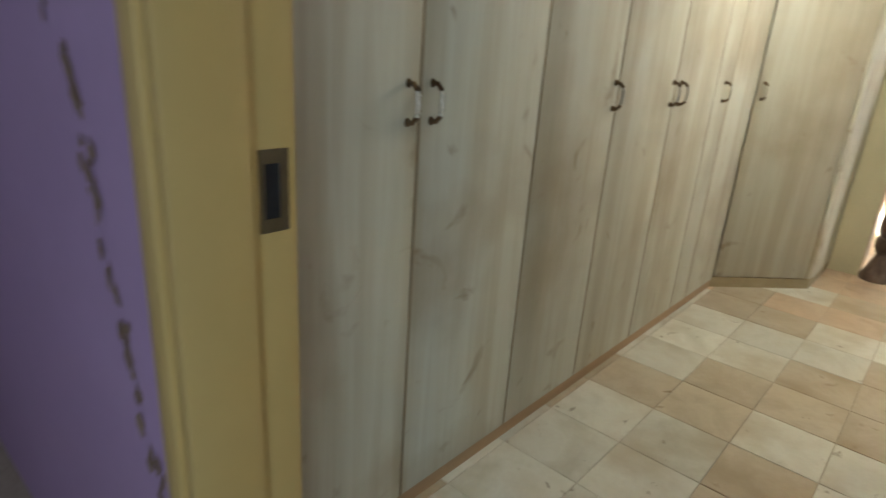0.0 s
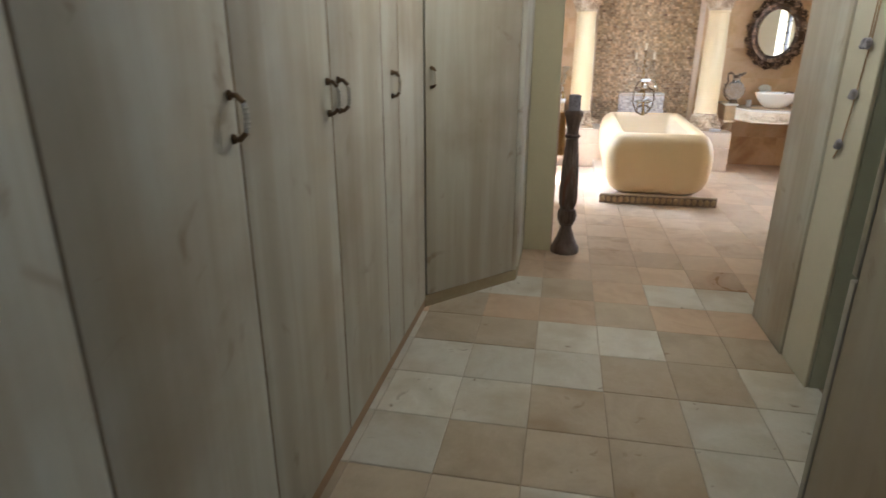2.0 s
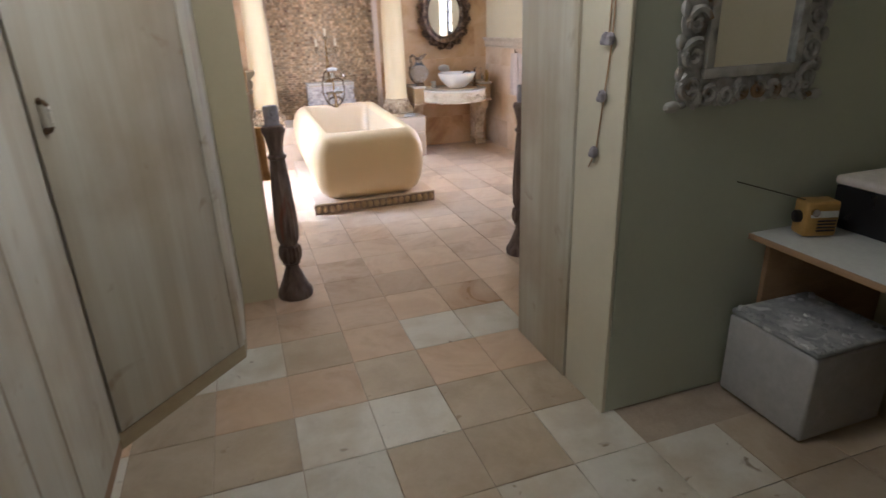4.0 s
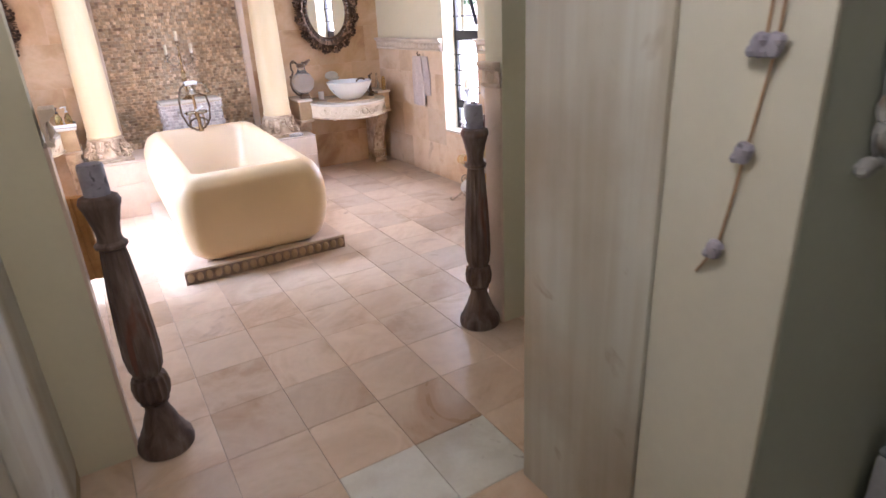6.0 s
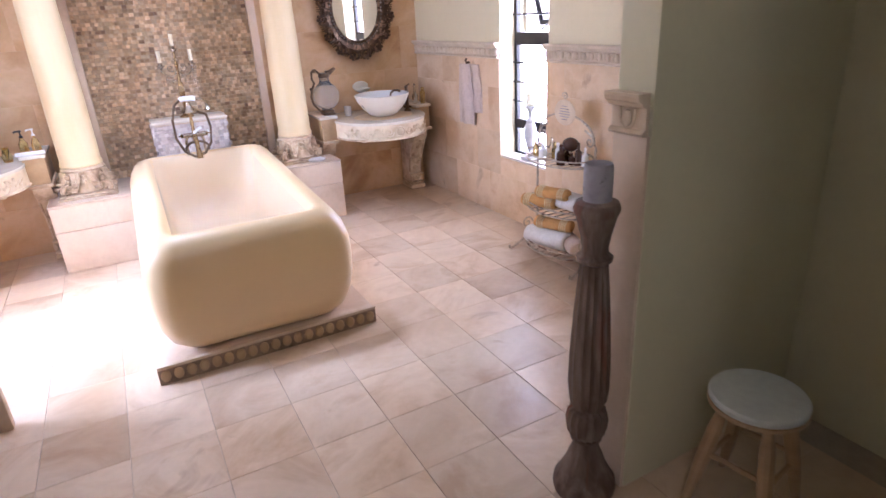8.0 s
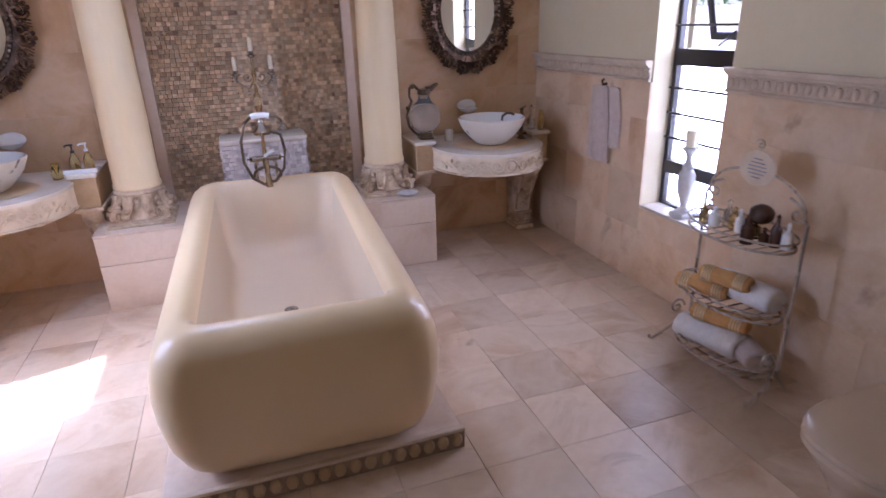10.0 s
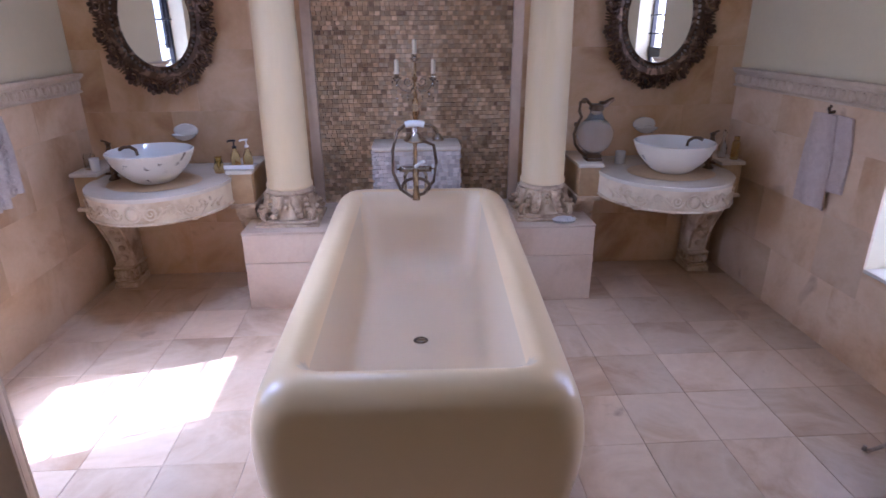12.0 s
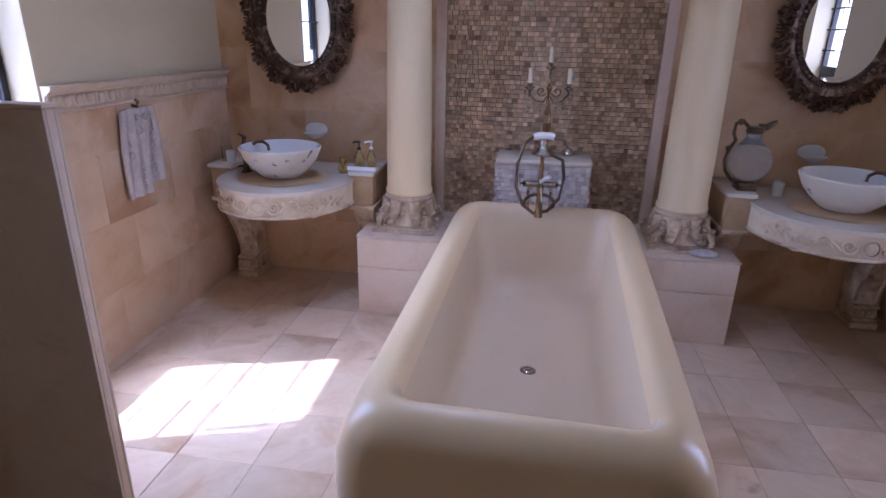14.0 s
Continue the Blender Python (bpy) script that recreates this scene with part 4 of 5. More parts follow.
# ---- hall: fitted wardrobes ----
def handle(parent, m, side_label="cream ribbed porcelain handle on dark bronze posts"):
    """A vertical porcelain handle; m puts it on its door, with y pointing out of the door."""
    h = part("handle", tube(BM(), [m @ Vector(p) for p in ((0, .042, -.036), (0, .047, 0), (0, .042, .036))], .0075, 10), PORC, parent, side_label)
    ribs = BM()
    for z in (-.024, -.012, 0, .012, .024):
        ball(ribs, m @ Vector((0, .046, z)), .0095, 8, 1, 1, .55)
    part("ribbing", ribs, PORC, h)
    for z in (-.055, .055):
        post = tube(BM(), [m @ Vector(p) for p in ((0, 0, z), (0, .024, z), (0, .042, z * .68))], .0075, 8)
        ball(post, m @ Vector((0, .003, z)), .014, 8, 1, .5, 1)
        part("handle_post", post, BRONZE, parent, "dark bronze handle post")


HZ = 1.500
ward = thing("fitted_wardrobe", (0, 0, 0), "full-height whitewashed wooden wardrobe with plain doors along the hall", "wardrobe")
part("carcass", box(BM(), -1.095, -.575, .965, 5.06, .067, 2.60), WASH, ward)
part("plinth", box(BM(), -1.095, -.557, .965, 5.06, 0, .066), KICK, ward, "bare pine plinth")
JOINTS = (.965, 1.02, 1.685, 2.325, 2.94, 3.59, 4.22, 4.50, 5.055)
HANDLES = {1: (1.635,), 2: (1.735,), 4: (2.905,), 5: (3.55,), 6: (3.655,), 7: (4.37,)}
for i, (a, b) in enumerate(zip(JOINTS, JOINTS[1:])):
    d = part("door" if i else "filler", box(BM(), -.573, -.550, a + (.008 if a == 2.325 else .0015), b - .0015, .068, 2.585, .003), WASH, ward)
    if i > 1: part("bare_edge", box(BM(), -.5738, -.5492, a + (.0015 if a != 2.325 else .008) - .0013, a + (.0085 if i == 2 else .005), .07, 2.58), EDGE, d, "worn bare wood edge")
    for y in HANDLES.get(i, ()):
        handle(d, Matrix.Translation((-.55, y, HZ)) @ Matrix.Rotation(radians(-90), 4, "Z"))
part("cornice", box(BM(), -1.095, -.545, .965, 5.06, 2.601, 2.70, .006), WASH, ward)

corner = thing("corner_wardrobe", (-.55, 5.065, 0), "whitewashed wooden corner wardrobe set at an angle to the hall", "wardrobe")
ang = math.atan2(.62, .56)
L = math.hypot(.56, .62)
tri = [(0, 0), (.56, .62), (.565, .70), (.565, 1.36), (-.52, 1.36), (-.52, 0)]
part("carcass", prism(BM(), [(x - .022 * math.sin(ang), y + .022 * math.cos(ang)) if i < 2 else (x, y) for i, (x, y) in enumerate(tri)], .085, 2.60), WASH, corner)
part("plinth", prism(BM(), [(x - .004, y + .004) for x, y in tri], 0, .083), OLIVEPINE, corner, "olive-stained pine plinth")
door = part("door", box(BM(), .012, L - .05, .0, .022, .088, 2.585, .003), WASH, corner)
door.rotation_euler = (0, 0, ang)
handle(door, Matrix.Translation((.055, 0, HZ)) @ Matrix.Rotation(radians(180), 4, "Z"))
post = part("corner_post", box(BM(), L - .048, L - .002, -.004, .03, .086, 2.60, .008), WASH, corner)
post.rotation_euler = (0, 0, ang)
part("cornice", prism(BM(), [(x + .004, y - .004) for x, y in tri], 2.601, 2.70), WASH, corner)

east = thing("east_wardrobe", (0, 0, 0), "whitewashed wooden wardrobe with upper and lower doors beside the writing shelf", "wardrobe")
part("carcass", box(BM(), .925, 1.62, 1.25, 2.85, .075, 2.60, .003), WASH, east)
part("plinth", box(BM(), .945, 1.60, 1.25, 2.85, 0, .074), KICK, east, "bare pine plinth")
for z0, z1, hz in ((.078, 1.19, 1.07), (1.200, 2.585, 1.37)):
    for x0, x1 in ((.922, 1.268), (1.272, 1.62)):
        d = part("door", box(BM(), x0, x1, 2.853, 2.876, z0, z1, .003), WASH, east)
        handle(d, Matrix.Translation(((.955 if x0 < 1 else 1.59), 2.876, hz)))

# the pier between the writing shelf and the stool's recess
setting("wall_pier", box(BM(), 1.622, 3.30, 4.49, 5.36, 0, 2.90, .004, 1), GREEN, "sage green plastered pier")
setting("wall_pier_face", box(BM(), 1.600, 1.621, 4.488, 4.83, 0, 2.90, .006), PIERFACE, "pale cream plastered face of the pier")
pd = thing("pier_door", (0, 0, 0), "tall whitewashed wooden door panel fixed on the pier", "door")
part("panel", box(BM(), 1.588, 1.621, 4.832, 5.365, .004, 2.60, .004), WASH, pd)

# string of small ornaments on the pier
st = thing("hanging_string", (1.597, 0, 0), "knotted cord strung with small grey ornaments hanging on the pier", "ornament")
part("cord", tube(BM(), [(-.006, 4.56, 2.4), (-.006, 4.585, 1.69), (-.006, 4.617, 1.47), (-.006, 4.635, 1.35), (-.006, 4.654, 1.235), (-.008, 4.70, 1.16)], .0035, 5), KICK, st)
part("cord", tube(BM(), [(-.006, 4.60, 2.4), (-.006, 4.60, 1.95), (-.006, 4.61, 1.69)], .0035, 5), KICK, st)
for y, z in ((4.585, 1.69), (4.615, 1.69), (4.617, 1.47), (4.654, 1.235)):
    bm = ball(BM(), (-.016, y, z), .022, 8, .8, 1, 1.2)
    ball(bm, (-.022, y - .015, z + .01), .014, 6); ball(bm, (-.02, y + .014, z - .012), .013, 6)
    part("ornament", bm, GREYWAX, st, "small grey knotted ornament")

# mirror on the pier
hm = thing("wall_mirror", (2.185, 4.488, 1.80), "rectangular wall mirror in a distressed silver scroll-carved frame", "mirror")
fr = BM()
for x0, x1, z0, z1 in ((-.245, .245, -.275, -.235), (-.245, .245, .235, .275), (-.245, -.205, -.235, .235), (.205, .245, -.235, .235)):
    box(fr, x0, x1, -.034, -.002, z0, z1, .006)
part("inner_frame", fr, SILVER, hm)
part("mirror_glass", box(BM(), -.205, .205, -.012, -.006, -.235, .235), MIRROR, hm, "plain mirror glass", smooth=0)
bk = BM()
for s in (-1, 1):
    for k in range(6):
        z = -.30 + k * .12
        part("scroll", tube(BM(), [(s * (.30 + x), -.022, z + y) for x, y in scroll(0, 0, .055, 1.4, 1 + k, s)], .015, 6, taper=lambda f: 1.2 - .6 * f), SILVER, hm, "worn silver scroll")
        part("leaf_boss", ball(BM(), (s * (.355 + .01 * (k % 2)), -.016, z + .05), .022, 8, 1, .7, 1.4), SILVER, hm)
        ball(bk, (s * .30, -.010, z), .070, 10, 1, .14, 1.1)
    for k in range(4):
        x = s * (.04 + k * .085)
        for zz in (-1, 1):
            part("scroll", tube(BM(), [(x + a * .8, -.022, zz * (.33 + .012 * (k % 2)) + b * .8) for a, b in scroll(0, 0, .05, 1.4, 2 + k, s * zz)], .014, 6, taper=lambda f: 1.2 - .6 * f), SILVER, hm, "worn silver scroll")
            part("leaf_boss", ball(BM(), (x + s * .035, -.018, zz * .372), .018, 8, 1.3, .7, .8), SILVER, hm)
            ball(bk, (x, -.010, zz * .325), .062, 10, 1, .16, .9)
    part("leaf_boss", ball(BM(), (s * .375, -.014, -.375), .03, 8, 1.4, .6, .8), SILVER, hm)
part("frame_back", bk, SILVER, hm)

# writing shelf with what is on and under it
dk = thing("writing_shelf", (0, 0, 0), "built-in white-topped writing shelf on wooden side panels", "desk")
part("top", box(BM(), 2.345, 3.298, 2.95, 4.488, .785, .810, .004), WHITEPL, dk, "white laminate top")
part("front_edge", box(BM(), 2.333, 2.344, 2.95, 4.488, .782, .809, .002), KICK, dk)
part("side_panel", box(BM(), 2.45, 3.298, 4.460, 4.487, .0, .784, .003), KICK, dk)
part("drawer_block", box(BM(), 2.45, 3.298, 2.95, 3.62, .0, .784, .004), KICK, dk, "pine drawer block")
part("drawer_front", box(BM(), 2.43, 2.449, 2.96, 3.61, .50, .765, .004), WASH, dk)
part("drawer_front", box(BM(), 2.43, 2.449, 2.96, 3.61, .02, .49, .004), WASH, dk)
ot = thing("ottoman", (0, 0, 0), "square pale leatherette cube with a tufted grey top under the shelf", "ottoman")
part("body", box(BM(), 2.26, 2.74, 3.985, 4.455, .012, .425, .018, 3), LEATHER, ot)
part("top_pad", box(BM(), 2.262, 2.738, 3.987, 4.453, .426, .455, .014, 3), FLUFF, ot, "tufted grey top")
tf = BM()
rt = random.Random(9)
for i in range(150):
    e = rt.random() < .6
    x, y = (2.275 + rt.uniform(0, .03), rt.uniform(4.0, 4.44)) if e else (rt.uniform(2.28, 2.72), rt.uniform(4.0, 4.44))
    ball(tf, (x, y, .455), rt.uniform(.008, .016), 6, 1.2, 1.2, .7)
tagged(part("tufted_top", tf, FLUFF, ot), kind="stuff")
rd = thing("radio", (2.57, 4.36, .811), "small gold retro radio with long aerial on the writing shelf", "radio", turn=-18)
part("case", box(BM(), -.075, .075, -.05, .05, .004, .165, .012, 3), GOLDPL, rd)
part("dial", box(BM(), -.055, .065, -.0565, -.0505, .095, .125, .004), WHITEPL, rd, "pale dial strip")
for z in (.03, .045, .06, .075):
    part("grille_bar", box(BM(), -.02, .06, -.0545, -.0505, z, z + .007), BLACKPL, rd)
part("knob", lathe(BM(), [(.018, 0), (.018, .012), (.014, .016), (.001, .016)], seg=16, m=Matrix.Translation((-.04, -.051, .12)) @ Matrix.Rotation(radians(90), 4, "X")), CHROME, rd)
part("aerial", tube(BM(), [(-.06, 0, .165), (-.42, .02, .27)], .003, 6), BLACKPL, rd, "thin telescopic aerial")
part("side_knob", lathe(BM(), [(.028, 0), (.028, .02), (.001, .024)], seg=16, m=Matrix.Translation((-.075, 0, .09)) @ Matrix.Rotation(radians(-90), 4, "Y")), BLACKPL, rd)
bb = thing("storage_box", (2.74, 3.80, .811), "black box with a cream padded lid on the writing shelf", "box")
part("body", box(BM(), 0, .36, 0, .62, 0, .20, .008), BLACKPL, bb)
part("lid", box(BM(), -.008, .368, -.008, .628, .202, .245, .016, 3), TOWEL_W, bb, "cream padded lid")

# door frame at the start
fj = setting("door_frame", box(BM(), -.109, -.08, .745, .868, 0, 2.44, .004), YELLOW, "ochre gloss-painted door frame", smooth=30)
part("frame_edge", box(BM(), -.165, -.110, .735, .759, 0, 2.44, .005), YELLOW, fj)
part("frame_stop", box(BM(), -.109, -.095, .869, .885, 0, 2.44, .003), YELLOW, fj)
part("frame_rebate", box(BM(), -.109, -.100, .886, .955, 0, 2.44, .002), YELLOW, fj)
part("frame_post", box(BM(), .99, 1.019, .745, .955, 0, 2.44, .003), YELLOW, fj)
part("frame_head", box(BM(), -.079, .989, .745, .955, 2.42, 2.449, .003), YELLOW, fj)
pl = part("strike_plate", box(box(box(box(BM(), -.0995, -.096, .888, .938, 1.37, 1.392), -.0995, -.096, .888, .938, 1.478, 1.50),
          -.0995, -.096, .888, .896, 1.392, 1.478), -.0995, -.096, .922, .938, 1.392, 1.478), CHROME, fj, "worn nickel strike plate with a dark bolt hole")
part("bolt_hole", box(BM(), -.0998, -.0985, .896, .922, 1.392, 1.478), BLACKPL, fj)


# peeling patches down the lilac wall
pr = random.Random(12)
PEEL = shade("bare_brown_plaster", [(0.16, 0.09, 0.06), (0.34, 0.24, 0.17)], 14, 0.9, bump=0.4)
bm = BM()
for i in range(85):
    z = pr.uniform(.55, 2.2)
    x = -.385 - .27 * (z - 1.3) + .012 * math.sin(z * 9) + pr.gauss(0, .018)
    r = pr.uniform(.007, .030) * (.6 + .4 * math.sin(z * 7 + 1) ** 2)
    pts = [(x + r * pr.uniform(.3, 1.1) * math.cos(a), z + 1.5 * r * pr.uniform(.3, 1.2) * math.sin(a)) for a in [k * .571 for k in range(11)]]
    vs = [bm.verts.new((p[0], .7595 - .0008 * (i % 5), p[1])) for p in pts]
    bm.faces.new(vs)
setting("peeling_paint", bm, PEEL, "brown bare patches where the lilac paint has flaked off")


# ---- candle stands by the opening ----
def candle_stand(x, y, label):
    c = thing("candle_stand", (x, y, 0), label, "candle holder", "candle stands at the opening")
    prof = [(.118, 0), (.122, .02), (.118, .05), (.100, .075), (.094, .095), (.080, .12), (.066, .165), (.052, .20), (.047, .235), (.060, .245), (.062, .255)]
    part("foot", lathe(BM(), prof, seg=36), DARKWOOD, c, "flared turned foot")
    part("lower_knop", lathe(BM(), [(.058, .256), (.075, .285), (.080, .33), (.072, .372), (.056, .385)], seg=64, flute=16, depth=.10), DARKWOOD, c, "reddish carved knop")
    part("shaft", lathe(BM(), [(.055, .386), (.070, .42), (.077, .48), (.075, .60), (.065, .78), (.053, .93), (.048, .975)], seg=64, flute=14, depth=.10), DARKWOOD, c, "fluted vase-shaped shaft")
    part("collar", lathe(BM(), [(.047, .976), (.060, .985), (.062, .998), (.048, 1.010), (.044, 1.03), (.050, 1.07), (.062, 1.12), (.068, 1.145), (.074, 1.155), (.077, 1.170), (.070, 1.19), (.058, 1.196), (.001, 1.196)], seg=36), DARKWOOD, c, "flared turned cup")
    part("candle", lathe(BM(), [(.047, 1.197), (.047, 1.305), (.043, 1.318), (.034, 1.312), (.024, 1.296), (.001, 1.292)], seg=28), GREYWAX, c, "fat grey patterned candle")
    return c


candle_stand(.366, 6.44, "dark turned wooden candle stand with grey candle beside corner wardrobe")
candle_stand(2.175, 6.52, "dark turned wooden candle stand with grey candle beside stool recess")

# stool in the recess
so = thing("stool", (2.61, 6.14, 0), "small round pale-topped wooden stool with splayed legs in the recess", "stool")
part("seat", lathe(BM(), [(.001, .468), (.150, .468), (.160, .474), (.162, .490), (.156, .498), (.001, .500)], seg=40), WHITEPL, so, "pale grey painted seat")
part("seat_rim", lathe(BM(), [(.150, .452), (.163, .456), (.163, .470), (.150, .470)], seg=40), KICK, so)
for k in range(4):
    a = radians(45 + 90 * k + 10)
    ca, sa = math.cos(a), math.sin(a)
    part("leg", tube(BM(), [(.105 * ca, .105 * sa, .455), (.13 * ca, .13 * sa, .34), (.16 * ca, .16 * sa, .20), (.20 * ca, .20 * sa, 0)], .019, 10, taper=lambda f: .8 + .7 * math.sin(math.pi * f)), KICK, so)
for k in range(4):
    a, b = radians(55 + 90 * k), radians(145 + 90 * k)
    part("stretcher", tube(BM(), [(.155 * math.cos(a), .155 * math.sin(a), .20 + .04 * (k % 2)), (.155 * math.cos(b), .155 * math.sin(b), .20 + .04 * (k % 2))], .010, 8), KICK, so)

# ceiling lamps
def ceiling_lamp(x, y, z, label):
    c = thing("ceiling_lamp", (x, y, z), label, "ceiling lamp")
    part("rose", lathe(BM(), [(.001, 0), (.07, 0), (.07, -.02), (.001, -.03)], seg=24), WHITE, c)
    b = part("bulb", ball(BM(), (0, 0, -.08), .045, 12), BULB, c, "lit warm bulb")
    b.visible_shadow = False


ceiling_lamp(.50, 4.40, 2.90, "plain ceiling lamp with a warm bulb over the hall")
ch = thing("chandelier", (1.42, 9.15, 0), "crystal chandelier hanging over the bath", "chandelier")
part("rod", tube(BM(), [(0, 0, CEIL), (0, 0, 2.40)], .008, 8), BRASS, ch)
part("hub", lathe(BM(), [(.001, 2.28), (.03, 2.30), (.05, 2.36), (.02, 2.42), (.012, 2.5)], seg=16), BRASS, ch)
for k in range(6):
    a = k * math.pi / 3
    part("arm", tube(BM(), [(.03 * math.cos(a), .03 * math.sin(a), 2.34), (.14 * math.cos(a), .14 * math.sin(a), 2.27), (.24 * math.cos(a), .24 * math.sin(a), 2.33), (.25 * math.cos(a), .25 * math.sin(a), 2.38)], .007, 6), BRASS, ch)
    part("candle_tube", lathe(BM(), [(.012, 2.38), (.012, 2.46), (.001, 2.462)], (.25 * math.cos(a), .25 * math.sin(a), 0), 10), WAX, ch)
    b = part("bulb", ball(BM(), (.25 * math.cos(a), .25 * math.sin(a), 2.485), .014, 8, 1, 1, 1.6), BULB, ch); b.visible_shadow = False
    for rr, zz in ((.25, 2.33), (.25, 2.29), (.14, 2.23), (.19, 2.25), (.07, 2.22), (.25, 2.25)):
        part("crystal", ball(BM(), (rr * math.cos(a), rr * math.sin(a), zz), .012, 6, .8, .8, 1.7), GLASS, ch)
part("crystal", ball(BM(), (0, 0, 2.17), .022, 8), GLASS, ch)

# low tiled screen wall by the west window
hw = thing("half_wall", (0, 0, 0), "travertine-clad half-height screen wall beside the west window", "partition")
part("core", box(BM(), WEST, .068, 8.272, 8.298, 0, 1.59), BED, hw)
part("front_slab", box(BM(), WEST + .015, .080, 8.260, 8.271, 0, 1.59, .002), TRAV_PALE, hw)
part("back_slab", box(BM(), WEST + .015, .080, 8.299, 8.310, 0, 1.59, .002), TRAV_PALE, hw)
part("end_slab", box(BM(), .069, .080, 8.272, 8.298, 0, 1.59, .001), TRAV_PALE, hw)
part("cap", box(BM(), WEST + .015, .082, 8.259, 8.311, 1.591, 1.603, .003), TRAV_PALE, hw)


# ---- small things in the bathroom ----
def towel_on_hook(name, x, y, z, side, w, h, material, label, seed, ruffle):
    """A towel hanging in folds from a dark hook on a side wall; side points into the room."""
    t = thing(name, (x, y, z), label, "towel")
    part("hook", tube(BM(), [(0, 0, .005), (side * .03, 0, .0), (side * .04, 0, .025), (side * .028, 0, .04)], .010, 8), BRONZE, t, "dark bronze hook")
    rng = random.Random(seed)
    for k, (dy, dh, off) in enumerate(((-w * .22, 0, .030), (w * .26, -.05, .018)) if ruffle else ((w * .08, -.02, .030), (-w * .22, -.14, .018))):
        bm, cols, rows = BM(), 15, 18
        ww = w * (.62 if ruffle else .78)
        def grid(extra):
            out = []
            for j in range(rows + 1):
                f = j / rows
                row = []
                for i in range(cols + 1):
                    u = i / cols - .5
                    spread = ww * (.72 + .28 * min(1, f * 2.2))
                    fold = .014 * math.sin(u * (9 if not ruffle else 14) + k * 2 + f * 1.3) * (.35 + f * .65)
                    row.append((side * (off + fold + extra), dy + u * spread + .02 * f * (k - .5), -.005 - (h + dh) * f - .012 * abs(u) * (1 - f)))
                out.append([bm.verts.new(p) for p in row])
            return out
        a, b = grid(.006), grid(-.006)
        for g in (a, b):
            for j in range(rows):
                for i in range(cols): bm.faces.new((g[j][i], g[j][i + 1], g[j + 1][i + 1], g[j + 1][i]))
        for j in range(rows):
            for i in (0, cols): bm.faces.new((a[j][i], a[j + 1][i], b[j + 1][i], b[j][i]))
        for i in range(cols):
            for j in (0, rows): bm.faces.new((a[j][i], a[j][i + 1], b[j][i + 1], b[j][i]))
        part("hanging_fold", bm, material, t, smooth=80)
        if ruffle:
            for q in range(7):
                sw = BM()
                cy, cz = dy + rng.uniform(-.25, .25) * ww, -.04 - (h + dh) * (q + .4) / 7.4
                tube(sw, [(side * (off + .016 + .012 * math.sin((cy + u) / ww * 14 + k * 2)), cy + u, cz + v) for u, v in scroll(0, 0, .03, 1.2, q, 1 - 2 * (q % 2))], .005, 5)
                part("raised_swirl", sw, material, t, "raised swirl pattern")
    return t


TOWEL_P = shade("embossed_greige_cloth", [(0.44, 0.37, 0.33), (0.60, 0.54, 0.49)], 14, 0.85, bump=0.5, fine=120, grain=0.1)
towel_on_hook("towel", EAST - TW, 9.99, 1.345, -1, .36, .57, TOWEL, "plain greige towel hanging from a bronze hook on travertine", 1, False)
towel_on_hook("towel", WEST + TW, 10.01, 1.375, 1, .33, .50, TOWEL_P, "greige towel with raised swirls hanging from a bronze hook", 2, True)

# glass jug with bronze handle on the end shelf
jg = thing("jug", (2.64, 10.72, .933), "round clear glass claret jug with a bronze handle and spout", "jug")
part("foot", box(box(BM(), -.055, .055, -.06, .06, 0, .018, .005), -.05, .05, -.05, .05, .019, .05, .008), BRONZE, jg, "square bronze foot")
part("glass_body", lathe(BM(), [(.03, .052), (.06, .06), (.105, .10), (.128, .16), (.125, .21), (.095, .26), (.06, .29), (.045, .32), (.042, .35)], seg=36), MILKY, jg, "round glass body", smooth=60)
part("collar", lathe(BM(), [(.045, .345), (.052, .352), (.048, .375), (.052, .385), (.001, .388)], seg=24), BRONZE, jg)
part("spout", tube(BM(), [(.02, 0, .38), (.06, 0, .385), (.095, 0, .41), (.115, 0, .42)], .022, 8, taper=lambda f: 1.2 - .7 * f), BRONZE, jg)
part("handle", tube(BM(), [(-.03, 0, .37), (-.08, 0, .42), (-.115, 0, .40), (-.118, 0, .34), (-.10, 0, .30), (-.13, 0, .24), (-.145, 0, .18), (-.13, 0, .11), (-.09, 0, .06), (-.05, 0, .03)], .011, 8), BRONZE, jg, "curling bronze handle")
part("handle_knot", ball(ball(BM(), (-.09, 0, .41), .02, 8), (-.135, 0, .25), .016, 8), BRONZE, jg)


def bottle(name, x, y, z, prof, material, label, cat, top=None, group=""):
    b = thing(name, (x, y, z), label, cat, group)
    part("body", lathe(BM(), prof, seg=20), material, b)
    if top: top(b)
    return b


def pump(zz, material):
    def add(b):
        part("pump_collar", lathe(BM(), [(.014, zz), (.014, zz + .015), (.005, zz + .018), (.005, zz + .045), (.001, zz + .046)], seg=12), material, b)
        part("pump_head", tube(BM(), [(.012, 0, zz + .05), (0, 0, zz + .052), (-.03, 0, zz + .05), (-.042, 0, zz + .042)], .007, 8), material, b)
    return add


